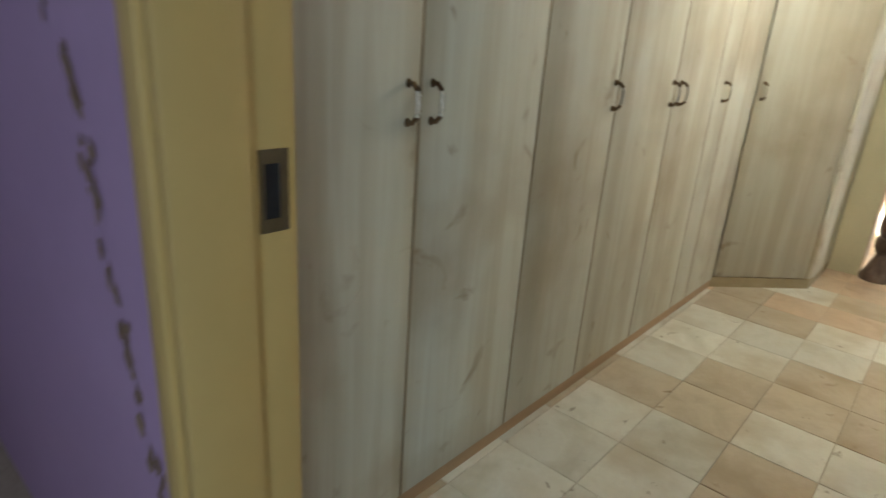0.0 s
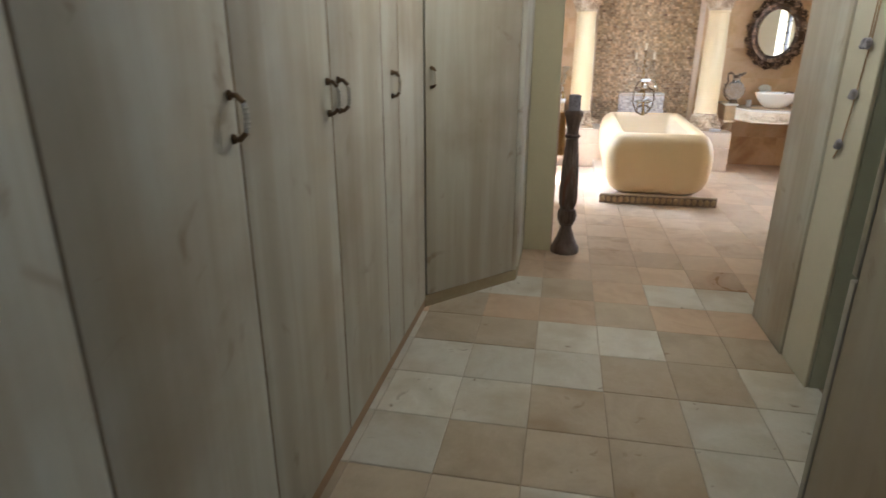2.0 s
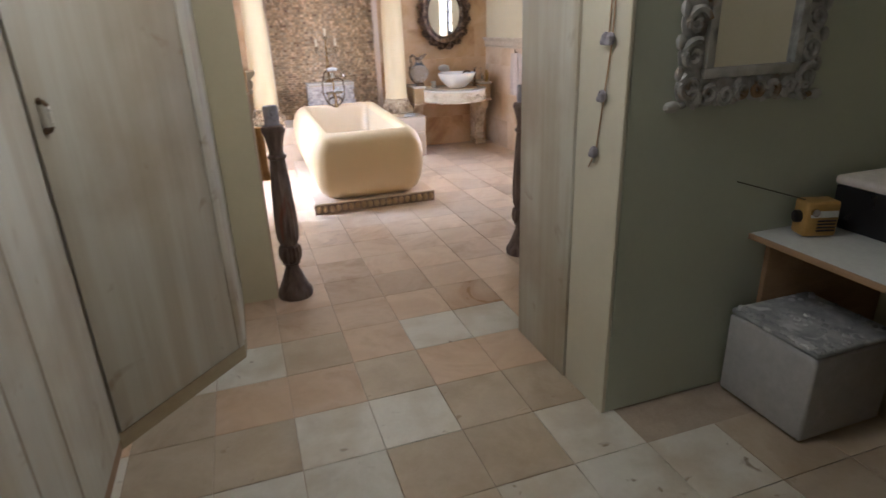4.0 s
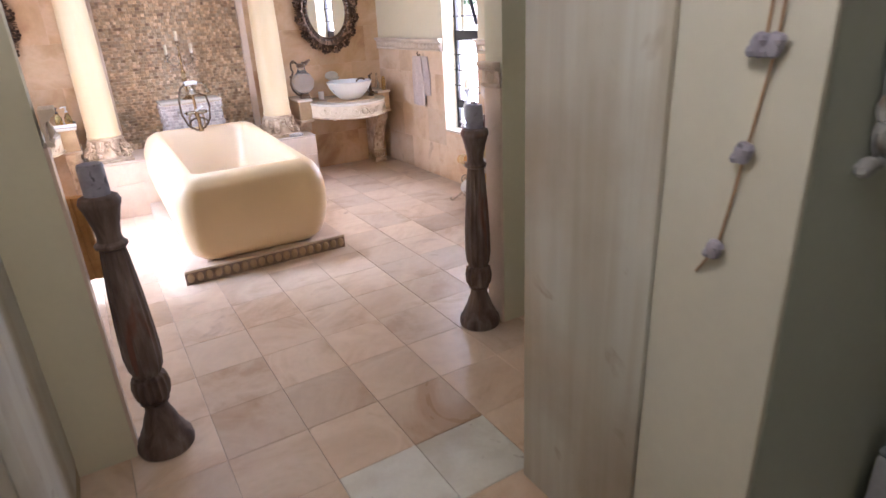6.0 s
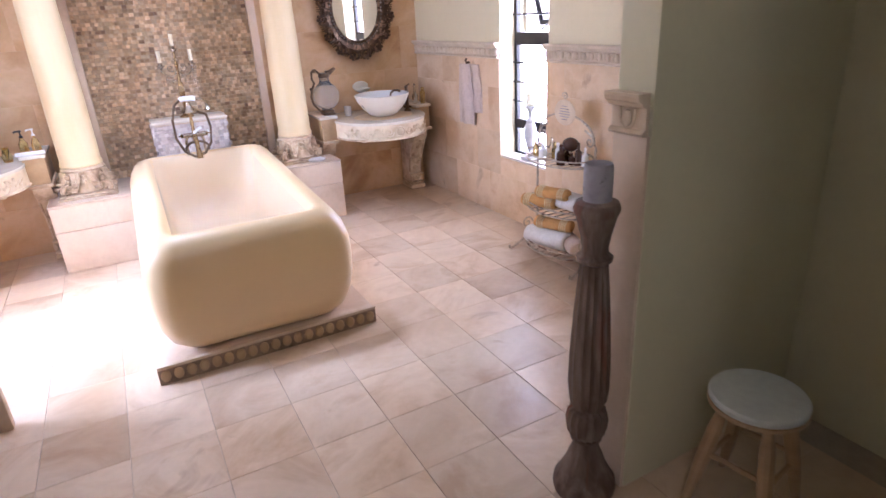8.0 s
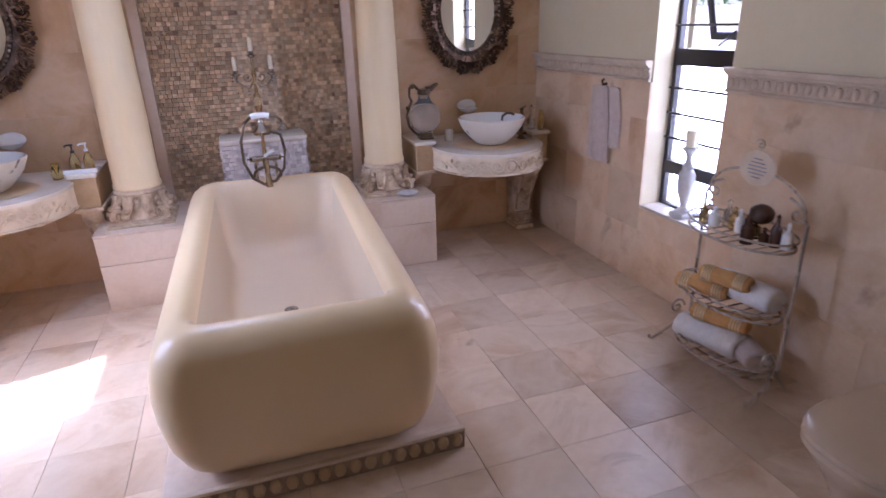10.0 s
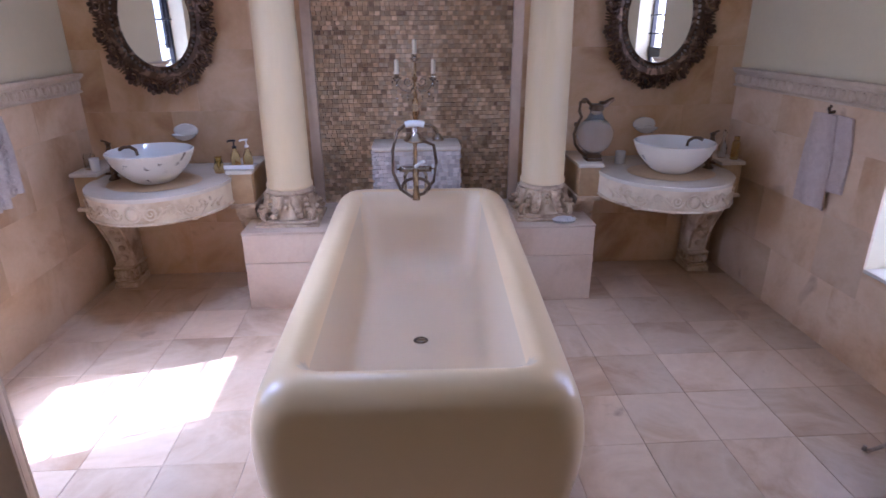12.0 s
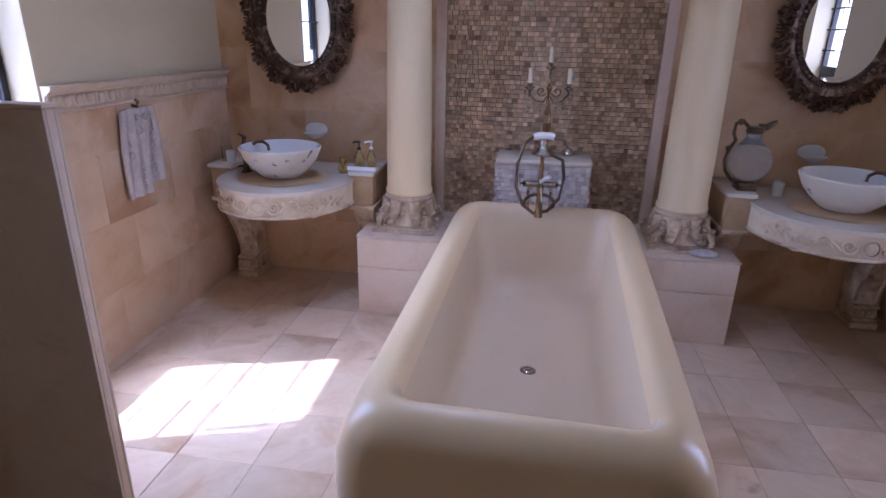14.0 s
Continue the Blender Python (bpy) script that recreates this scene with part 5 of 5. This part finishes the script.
tray = thing("soap_tray", (.21, 10.70, .933), "small white tray on the end shelf of the wash stand", "tray")
part("tray_body", box(BM(), -.10, .09, -.07, .07, 0, .012, .004), CERAMIC, tray)
part("tray_rim", box(BM(), -.105, .095, -.078, -.0705, 0, .028, .003), CERAMIC, tray)
bottle("soap_dispenser", .17, 10.70, .946, [(.030, 0), (.032, .01), (.030, .07), (.014, .10), (.012, .115), (.001, .116)], SOAP, "clear soap dispenser with a black pump on the white tray", "soap dispenser", pump(.115, BLACKPL))
bottle("soap_dispenser", .25, 10.71, .946, [(.030, 0), (.034, .03), (.026, .075), (.013, .10), (.012, .118), (.001, .119)], SOAP, "clear lotion bottle with a pale pump on the white tray", "soap dispenser", pump(.118, CERAMIC))
bottle("tumbler", .04, 10.74, .886, [(.030, 0), (.038, .035), (.030, .06), (.022, .09), (.027, .11), (.024, .11), (.019, .09), (.001, .02)], SOAP, "small amber glass jar on the wash stand", "jar")
bottle("tumbler", -.80, 10.72, .933, [(.034, 0), (.036, .10), (.033, .10), (.030, .008), (.001, .008)], GLASS, "clear tooth glass on the end shelf", "glass")
bottle("tumbler", -.74, 10.66, .933, [(.028, 0), (.032, .085), (.029, .085), (.026, .008), (.001, .008)], CERAMIC, "white china beaker on the end shelf", "beaker")
bottle("perfume_bottle", -.345, 10.86, .886, [(.022, 0), (.024, .10), (.010, .13), (.010, .17), (.001, .171)], SOAP, "slim bottle with a blue cap behind the basin", "bottle")
bottle("perfume_bottle", 3.58, 10.72, .933, [(.028, 0), (.030, .08), (.012, .11), (.012, .17), (.016, .18), (.001, .2)], GLASS, "clear glass bottle on the east end shelf", "bottle")
bottle("tumbler", 3.64, 10.66, .933, [(.026, 0), (.026, .12), (.018, .13), (.018, .16), (.001, .161)], SOAP, "pale lotion bottle on the east end shelf", "bottle")
bottle("tumbler", 2.87, 10.80, .886, [(.034, 0), (.036, .09), (.033, .09), (.030, .008), (.001, .008)], CERAMIC, "cream beaker beside the basin", "beaker")
bottle("perfume_bottle", 3.13, 10.90, .886, [(.022, 0), (.024, .13), (.010, .16), (.010, .20), (.001, .201)], GLASS, "slim clear bottle behind the basin", "bottle")

# shell soap and folded cloth on the platform
sh = thing("shell", (2.40, 10.48, .558), "grey and white ridged seashell lying on the platform", "shell")
bm = BM()
for i in range(11):
    a = math.pi * i / 10
    tube(bm, [(0, 0, .012), (.04 * math.cos(a), -.035 * math.sin(a), .032), (.078 * math.cos(a), -.062 * math.sin(a), .012)], .012, 6, taper=lambda f: .5 + .6 * f)
ball(bm, (0, .0, .014), .05, 10, 1.3, .9, .5)
part("ridged_shell", bm, MARBLED, sh)

# candlestick on the window sill
cs = thing("sill_candlestick", (EAST + .065, 9.16, .573), "turned white ceramic candlestick with a cream pillar candle", "candlestick")
part("foot", box(BM(), -.062, .062, -.062, .062, 0, .035, .010), MARBLED, cs)
part("body", lathe(BM(), [(.05, .036), (.035, .055), (.022, .075), (.03, .11), (.050, .17), (.056, .23), (.050, .285), (.032, .315), (.036, .335), (.020, .36), (.018, .40), (.034, .43), (.05, .445), (.052, .455), (.001, .457)], seg=28), MARBLED, cs, "white mottled ceramic body")
part("candle", lathe(BM(), [(.034, .458), (.034, .55), (.030, .556), (.001, .552)], seg=20), WAX, cs, "cream pillar candle")
bottle("perfume_bottle", EAST + .09, 8.95, .573, [(.024, 0), (.026, .06), (.010, .08), (.012, .12), (.001, .121)], GLASS, "small clear bottle on the window sill", "bottle")

# wire rack with towels and bottles
rk = thing("wire_rack", (3.53, 8.36, 0), "three-tier cream wrought-iron wire rack with an arched back", "rack")
RW, RD = .30, .17
for z in (.105, .41, .77):
    ring = [(RD * .95 * (math.cos(a)) - .0, RW * math.sin(a), z) for a in [i * 2 * math.pi / 32 for i in range(32)]]
    part("shelf_ring", tube(BM(), ring, .007, 6, closed=True), IRON, rk, "oval wire shelf rim")
    part("upper_rim", tube(BM(), [(x * 1.03, y * 1.03, zz + .045) for x, y, zz in ring], .006, 6, closed=True), IRON, rk)
    for i in range(-4, 5):
        y = i * .062
        w = RD * .95 * math.sqrt(max(0, 1 - (y / RW) ** 2))
        part("shelf_wire", tube(BM(), [(-w, y, z - .004), (w, y, z - .004)], .004, 5), IRON, rk)
for s in (-1, 1):
    part("upright", tube(BM(), [(.06, s * (RW + .012), .10), (.06, s * (RW + .012), .60), (.06, s * (RW + .010), .90), (.06, s * (RW - .03), .97), (.06, s * (RW - .10), 1.0)], .008, 8), IRON, rk)
    part("scroll", tube(BM(), [(.06, s * (RW - .03) + x * s, .93 + z) for x, z in scroll(-.02, 0, .045, 1.3, 1.5, -1)], .006, 6), IRON, rk)
    part("foot", tube(BM(), [(.06, s * (RW + .012), .16), (-.02, s * (RW + .04), .10), (-.10, s * (RW + .05), .05), (-.155, s * (RW + .06), .018), (-.175, s * (RW + .06), .03), (-.17, s * (RW + .06), .05)], .009, 8), IRON, rk, "curled wire foot")
    part("back_leg", tube(BM(), [(.06, s * (RW + .012), .12), (.13, s * (RW + .02), .01)], .009, 8), IRON, rk)
    part("side_curl", tube(BM(), [(-.03 + x, s * (RW + .02), .22 + z) for x, z in scroll(0, 0, .05, 1.4, 0, 1)], .006, 6), IRON, rk)
part("arch", tube(BM(), [(.06, RW * .98 * math.cos(a), .93 + .16 * math.sin(a)) for a in [i * math.pi / 16 for i in range(17)]], .007, 6), IRON, rk)
sign = BM()
lathe(sign, [(.085, -.004), (.088, 0), (.085, .004)], seg=32, sx=1.0, sy=1.25, m=Matrix.Translation((.05, .0, 1.10)) @ Matrix.Rotation(radians(90), 4, "Y"))
part("sign", sign, MOULD, rk, "oval cream enamel sign")
for k, w in enumerate((.05, .09, .11, .10, .08, .05)):
    part("sign_bar", box(BM(), .040, .0455, -w / 2 - .004, w / 2 - .004, 1.052 + k * .018, 1.056 + k * .018), GREYWAX, rk)
part("sign_scroll", tube(BM(), [(.05, x, 1.21 + z) for x, z in scroll(0, 0, .03, 1.3, 0, 1)], .005, 6), IRON, rk)


def roll(x, y, z, r, l, turn, material, label, stripes=None):
    t = thing("rolled_towel", (x, y, z), label, "towel", "rolled towels on the wire rack", turn)
    bm = BM()
    prof = [(.001, -l / 2 + .01), (r * .35, -l / 2 + .004), (r * .40, -l / 2 + .014), (r * .7, -l / 2), (r * .9, -l / 2 + .004), (r, -l / 2 + .02), (r * 1.02, 0), (r, l / 2 - .02), (r * .9, l / 2 - .004), (r * .7, l / 2), (r * .4, l / 2 - .014), (.001, l / 2 - .01)]
    lathe(bm, prof, seg=24, sx=1, sy=.8, m=Matrix.Translation((0, 0, r * .8)) @ Matrix.Rotation(radians(90), 4, "X"))
    part("terry_roll", bm, material, t, smooth=60)
    part("loose_edge", tube(BM(), [(r * .98, y0, r * .8 + .012 * math.sin(y0 * 20)) for y0 in [-l / 2 + .02 + i * (l - .04) / 8 for i in range(9)]], .008, 6), material, t)
    if stripes:
        for s in (-.78, -.68, -.58, -.48, .48, .58, .68, .78):
            ring = [(r * 1.025 * math.cos(a), s * l / 2, r * .8 + r * .825 * math.sin(a)) for a in [i * math.pi / 12 for i in range(24)]]
            part("stripe", tube(BM(), ring, .0045, 5, closed=True), stripes, t)


roll(3.49, 8.41, .112, .085, .36, 14, TOWEL_W, "thick rolled white towel on the bottom tier")
roll(3.57, 8.24, .112, .070, .28, -20, TOWEL, "rolled greige towel on the bottom tier")
roll(3.52, 8.38, .245, .055, .30, 22, TOWEL_O, "rolled orange striped towel on the white one", TOWEL_S)
roll(3.57, 8.30, .417, .080, .36, 6, TOWEL_W, "rolled white towel on the middle tier")
roll(3.45, 8.46, .417, .055, .28, 24, TOWEL_O, "rolled orange striped towel on the middle tier", TOWEL_S)
roll(3.47, 8.34, .505, .050, .26, 20, TOWEL_O, "rolled orange striped towel stacked on another", TOWEL_S)
rb = random.Random(6)
BROWNJAR = shade("dark_brown_jar", [(0.05, 0.02, 0.012), (0.10, 0.045, 0.025)], 6, 0.25)
kinds = ((GLASS, "clear glass bottle"), (SOAP, "amber lotion bottle"), (CERAMIC, "white cream jar"), (BROWNJAR, "dark brown jar"))
for i in range(12):
    y, x = 8.60 - .045 * i, 3.51 + rb.uniform(-.07, .08)
    if i > 8: x = 3.49 + .02 * (i - 8)
    r, h = rb.uniform(.020, .032), rb.uniform(.06, .15)
    mt, lb = kinds[(3 if i in (6, 8, 9, 10) else (i * 7) % 3)]
    bottle("toiletry_bottle", x, y, .774, [(r, 0), (r * 1.04, h * .3), (r, h * .6), (r * .4, h * .75), (r * .4, h), (r * .5, h), (.001, h * 1.1)], mt, lb + " on the top tier of the wire rack", "bottle", group="toiletries on the wire rack")
solo("sponge", ball(BM(), (0, 0, 0), .055, 14, 1, 1.1, .9), BROWNJAR, (3.57, 8.28, .89), "round brown natural sponge resting on jars", "sponge")

# toilet
TOI = shade("almond_ceramic", [(0.54, 0.41, 0.27), (0.58, 0.45, 0.31)], 1, 0.22, bump=0.01, grain=0.01, coat=0.4)
tl = thing("toilet", (3.755, 7.26, 0), "almond-coloured back-to-wall toilet with its lid closed", "toilet")


def oval_loft(bm, rows, n=40):
    rings = []
    for z, front, half, back in rows:
        ring = []
        for i in range(n):
            a = 2 * math.pi * i / n
            c, s = math.cos(a), math.sin(a)
            x = -(front + back) / 2 - (front - back) / 2 * math.copysign(abs(c) ** (.86 if c > 0 else .40), c)
            y = half * math.copysign(abs(s) ** (.66 if c > 0 else .42), s)
            ring.append(bm.verts.new((x, y, z)))
        rings.append(ring)
    for p, q in zip(rings, rings[1:]):
        for i in range(n): bm.faces.new((p[i], p[(i + 1) % n], q[(i + 1) % n], q[i]))
    bm.faces.new(rings[0][::-1]); bm.faces.new(rings[-1])
    return bm


part("pan", oval_loft(BM(), [(0, .66, .17, .01), (.03, .66, .17, .01), (.10, .67, .175, .01), (.20, .71, .19, .01), (.30, .77, .215, .01), (.37, .82, .235, .01), (.395, .83, .238, .01)]), TOI, tl, "skirted almond pan")
part("seat", oval_loft(BM(), [(.397, .835, .240, .17), (.402, .842, .245, .17), (.422, .842, .245, .17), (.427, .836, .240, .17)]), TOI, tl, "closed seat ring")
part("lid", oval_loft(BM(), [(.430, .836, .240, .17), (.435, .845, .247, .17), (.450, .843, .246, .17), (.462, .825, .235, .18), (.467, .78, .21, .20)]), TOI, tl, "slightly domed lid")
part("hinge", tube(BM(), [(-.15, -.09, .44), (-.15, .09, .44)], .016, 10), TOI, tl)

# paper holder
ph = thing("paper_holder", (EAST - TW, 7.64, .93), "almond ceramic recess holder with a white paper roll", "toilet roll holder")
part("back_plate", box(BM(), -.03, 0, -.085, .085, -.07, .075, .02, 3), TOI, ph)
part("shell", lathe(BM(), [(.001, 0), (.05, .004), (.066, .02), (.072, .035), (.066, .035), (.05, .02)], seg=28, sy=1.15, m=Matrix.Translation((-.03, 0, .01)) @ Matrix.Rotation(radians(-90), 4, "Y")), TOI, ph)
part("paper_roll", lathe(BM(), [(.016, -.055), (.038, -.055), (.038, .055), (.016, .055)], seg=28, m=Matrix.Translation((-.085, .02, -.01)) @ Matrix.Rotation(radians(90), 4, "X")), CERAMIC, ph, "white paper roll")
part("spindle", tube(BM(), [(-.085, -.07, -.01), (-.085, .085, -.01)], .013, 10), BLACKPL, ph)

# towel behind the opening's west edge
ow = thing("towel", (.215, 6.60, 0), "orange towel with straw stripes hanging behind the opening's edge", "towel")
tw = BM()
for k in range(5):
    tube(tw, [(-.07 + .035 * k, .03 + .010 * (k % 2), 1.16), (-.078 + .038 * k, .034 + .012 * (k % 2), 1.0), (-.082 + .040 * k, .034, .80)], .022, 8)
part("cloth", tw, TOWEL_O, ow)
for z in (.86, .89, .92, .95):
    part("stripe", tube(BM(), [(-.10, .05, z), (-.05, .062, z), (.0, .052, z), (.05, .062, z), (.10, .05, z)], .006, 6), TOWEL_S, ow)
part("hook", tube(BM(), [(0, -.016, 1.19), (0, .03, 1.18), (0, .04, 1.20)], .008, 6), BRONZE, ow)


# ---- floor tiles and wall tiles, last ----
GX, GY = [.21 + .366 * i for i in range(-10, 14)], [4.24 + .385 * i for i in range(-10, 18)]
floor_ob = bpy.data.objects["floor"]


def tile_mesh(name, w, d, material):
    bm = BM()
    a = [(-w / 2, -d / 2), (w / 2, -d / 2), (w / 2, d / 2), (-w / 2, d / 2)]
    lo = [bm.verts.new((x, y, -.0055)) for x, y in a]
    mid = [bm.verts.new((x, y, -.0015)) for x, y in a]
    top = [bm.verts.new((x * (1 - .004 / w), y * (1 - .004 / d), 0)) for x, y in a]
    for p, q in ((lo, mid), (mid, top)):
        for i in range(4): bm.faces.new((p[i], p[(i + 1) % 4], q[(i + 1) % 4], q[i]))
    bm.faces.new(top); bm.faces.new(lo[::-1])
    return mesh_of(name, bm, material, smooth=0)


tm = {k: tile_mesh("tile_" + k, .3625, .3815, m) for k, m in (("pale", HALL_TILE), ("tan", HALL_TILE_TAN), ("warm", TRAV_FLOOR))}
tm["warm"] = tile_mesh("tile_warm", .3640, .3843, TRAV_FLOOR)
rf = random.Random(21)


def inside(x, y):
    if y > 6.5: return WEST - .25 < x < EAST + .1 and y < NORTH + .15 and not (.95 < x < 1.8 and 8.5 < y < 10.4) and not (.45 < x < 2.4 and y > 10.65)
    if y < .9: return -.2 < x < 1.1 and y > .3
    return -.75 < x < 1.8 + (1.4 if 2.8 < y < 4.4 or y > 5.3 else 0) and not (x < -.1 and y > 5.7)


for y in GY:
    for x in GX:
        cx, cy = x + .183, y + .1925
        if not inside(cx, cy): continue
        if cy > 5.9: k = "warm"
        else: k = "tan" if (round((cx - .21) / .366) + round((cy - 4.24) / .385)) % 2 and rf.random() < .75 or rf.random() < .12 else "pale"
        if cy > 5.2 and rf.random() < .55: k = "warm"
        part("floor_tile", tm[k], None, floor_ob, at=(cx, cy, rf.uniform(-.0006, .0004)))


def clad(parent, axis, face, way, a0, a1, z0, z1, w, h, skip=None, seed=1, material=TRAV):
    """Wall tiles in a half bond on the plane face, TW thick."""
    r, row, z, cache = random.Random(seed), 0, z0, {}
    while z < z1 - .02:
        t = min(z + h, z1)
        a = a0 - (w * (.33 + .34 * (row % 2)) if row % 2 else 0)
        while a < a1 - .01:
            lo, hi = max(a, a0), min(a + w, a1)
            a += w
            for s0, s1, u0, u1 in cut(lo, hi, z, t, skip):
                if s1 - s0 < .02 or u1 - u0 < .02: continue
                key = (round(s1 - s0, 3), round(u1 - u0, 3))
                if key not in cache:
                    cw, chh = key[0] - .0008, key[1] - .0008
                    b = BM()
                    if axis == "x": box(b, -TW if way < 0 else 0, 0 if way < 0 else TW, -cw / 2, cw / 2, -chh / 2, chh / 2)
                    else: box(b, -cw / 2, cw / 2, -TW if way < 0 else 0, 0 if way < 0 else TW, -chh / 2, chh / 2)
                    cache[key] = mesh_of("wall_tile", b, material, smooth=0)
                ca, cz = (s0 + s1) / 2, (u0 + u1) / 2
                o = r.uniform(-.0008, .0008)
                part("wall_tile", cache[key], None, parent, at=(face + o, ca, cz) if axis == "x" else (ca, face + o, cz))
        z = t; row += 1


def cut(a, b, z, t, hole):
    if not hole or b <= hole[0] or a >= hole[1] or t <= hole[2] or z >= hole[3]: return [(a, b, z, t)]
    out = []
    if a < hole[0]: out.append((a, hole[0], z, t))
    if b > hole[1]: out.append((hole[1], b, z, t))
    m0, m1 = max(a, hole[0]), min(b, hole[1])
    if z < hole[2]: out.append((m0, m1, z, hole[2]))
    if t > hole[3]: out.append((m0, m1, hole[3], t))
    return out


ob = bpy.data.objects
clad(ob["wall_east"], "x", EAST, -1, 6.58, NORTH, 0, 1.397, .62, .385, (WIN_E[0], WIN_E[1], WIN_E[2], 9), 2, TRAV_SIDE_LIT)
clad(ob["wall_west"], "x", WEST, 1, 6.58, NORTH, 0, 1.397, .62, .385, (WIN_W[0], WIN_W[1], WIN_W[2], 9), 3, TRAV_SIDE_LIT)
clad(ob["wall_north"], "y", NORTH + .012, -1, WEST, MOS[0] - .077, 0, CEIL, .62, .42, None, 4)
clad(ob["wall_north"], "y", NORTH + .012, -1, MOS[1] + .077, EAST, 0, CEIL, .62, .42, None, 5)


# ---- from plan units to metres ----
def finish():
    bpy.context.view_layer.update()
    for me in bpy.data.meshes:
        me.transform(Matrix.Scale(K, 4))
    for ob in scene.objects:
        if ob.type in ("MESH", "EMPTY"):
            ob.location = ob.location * K


finish()
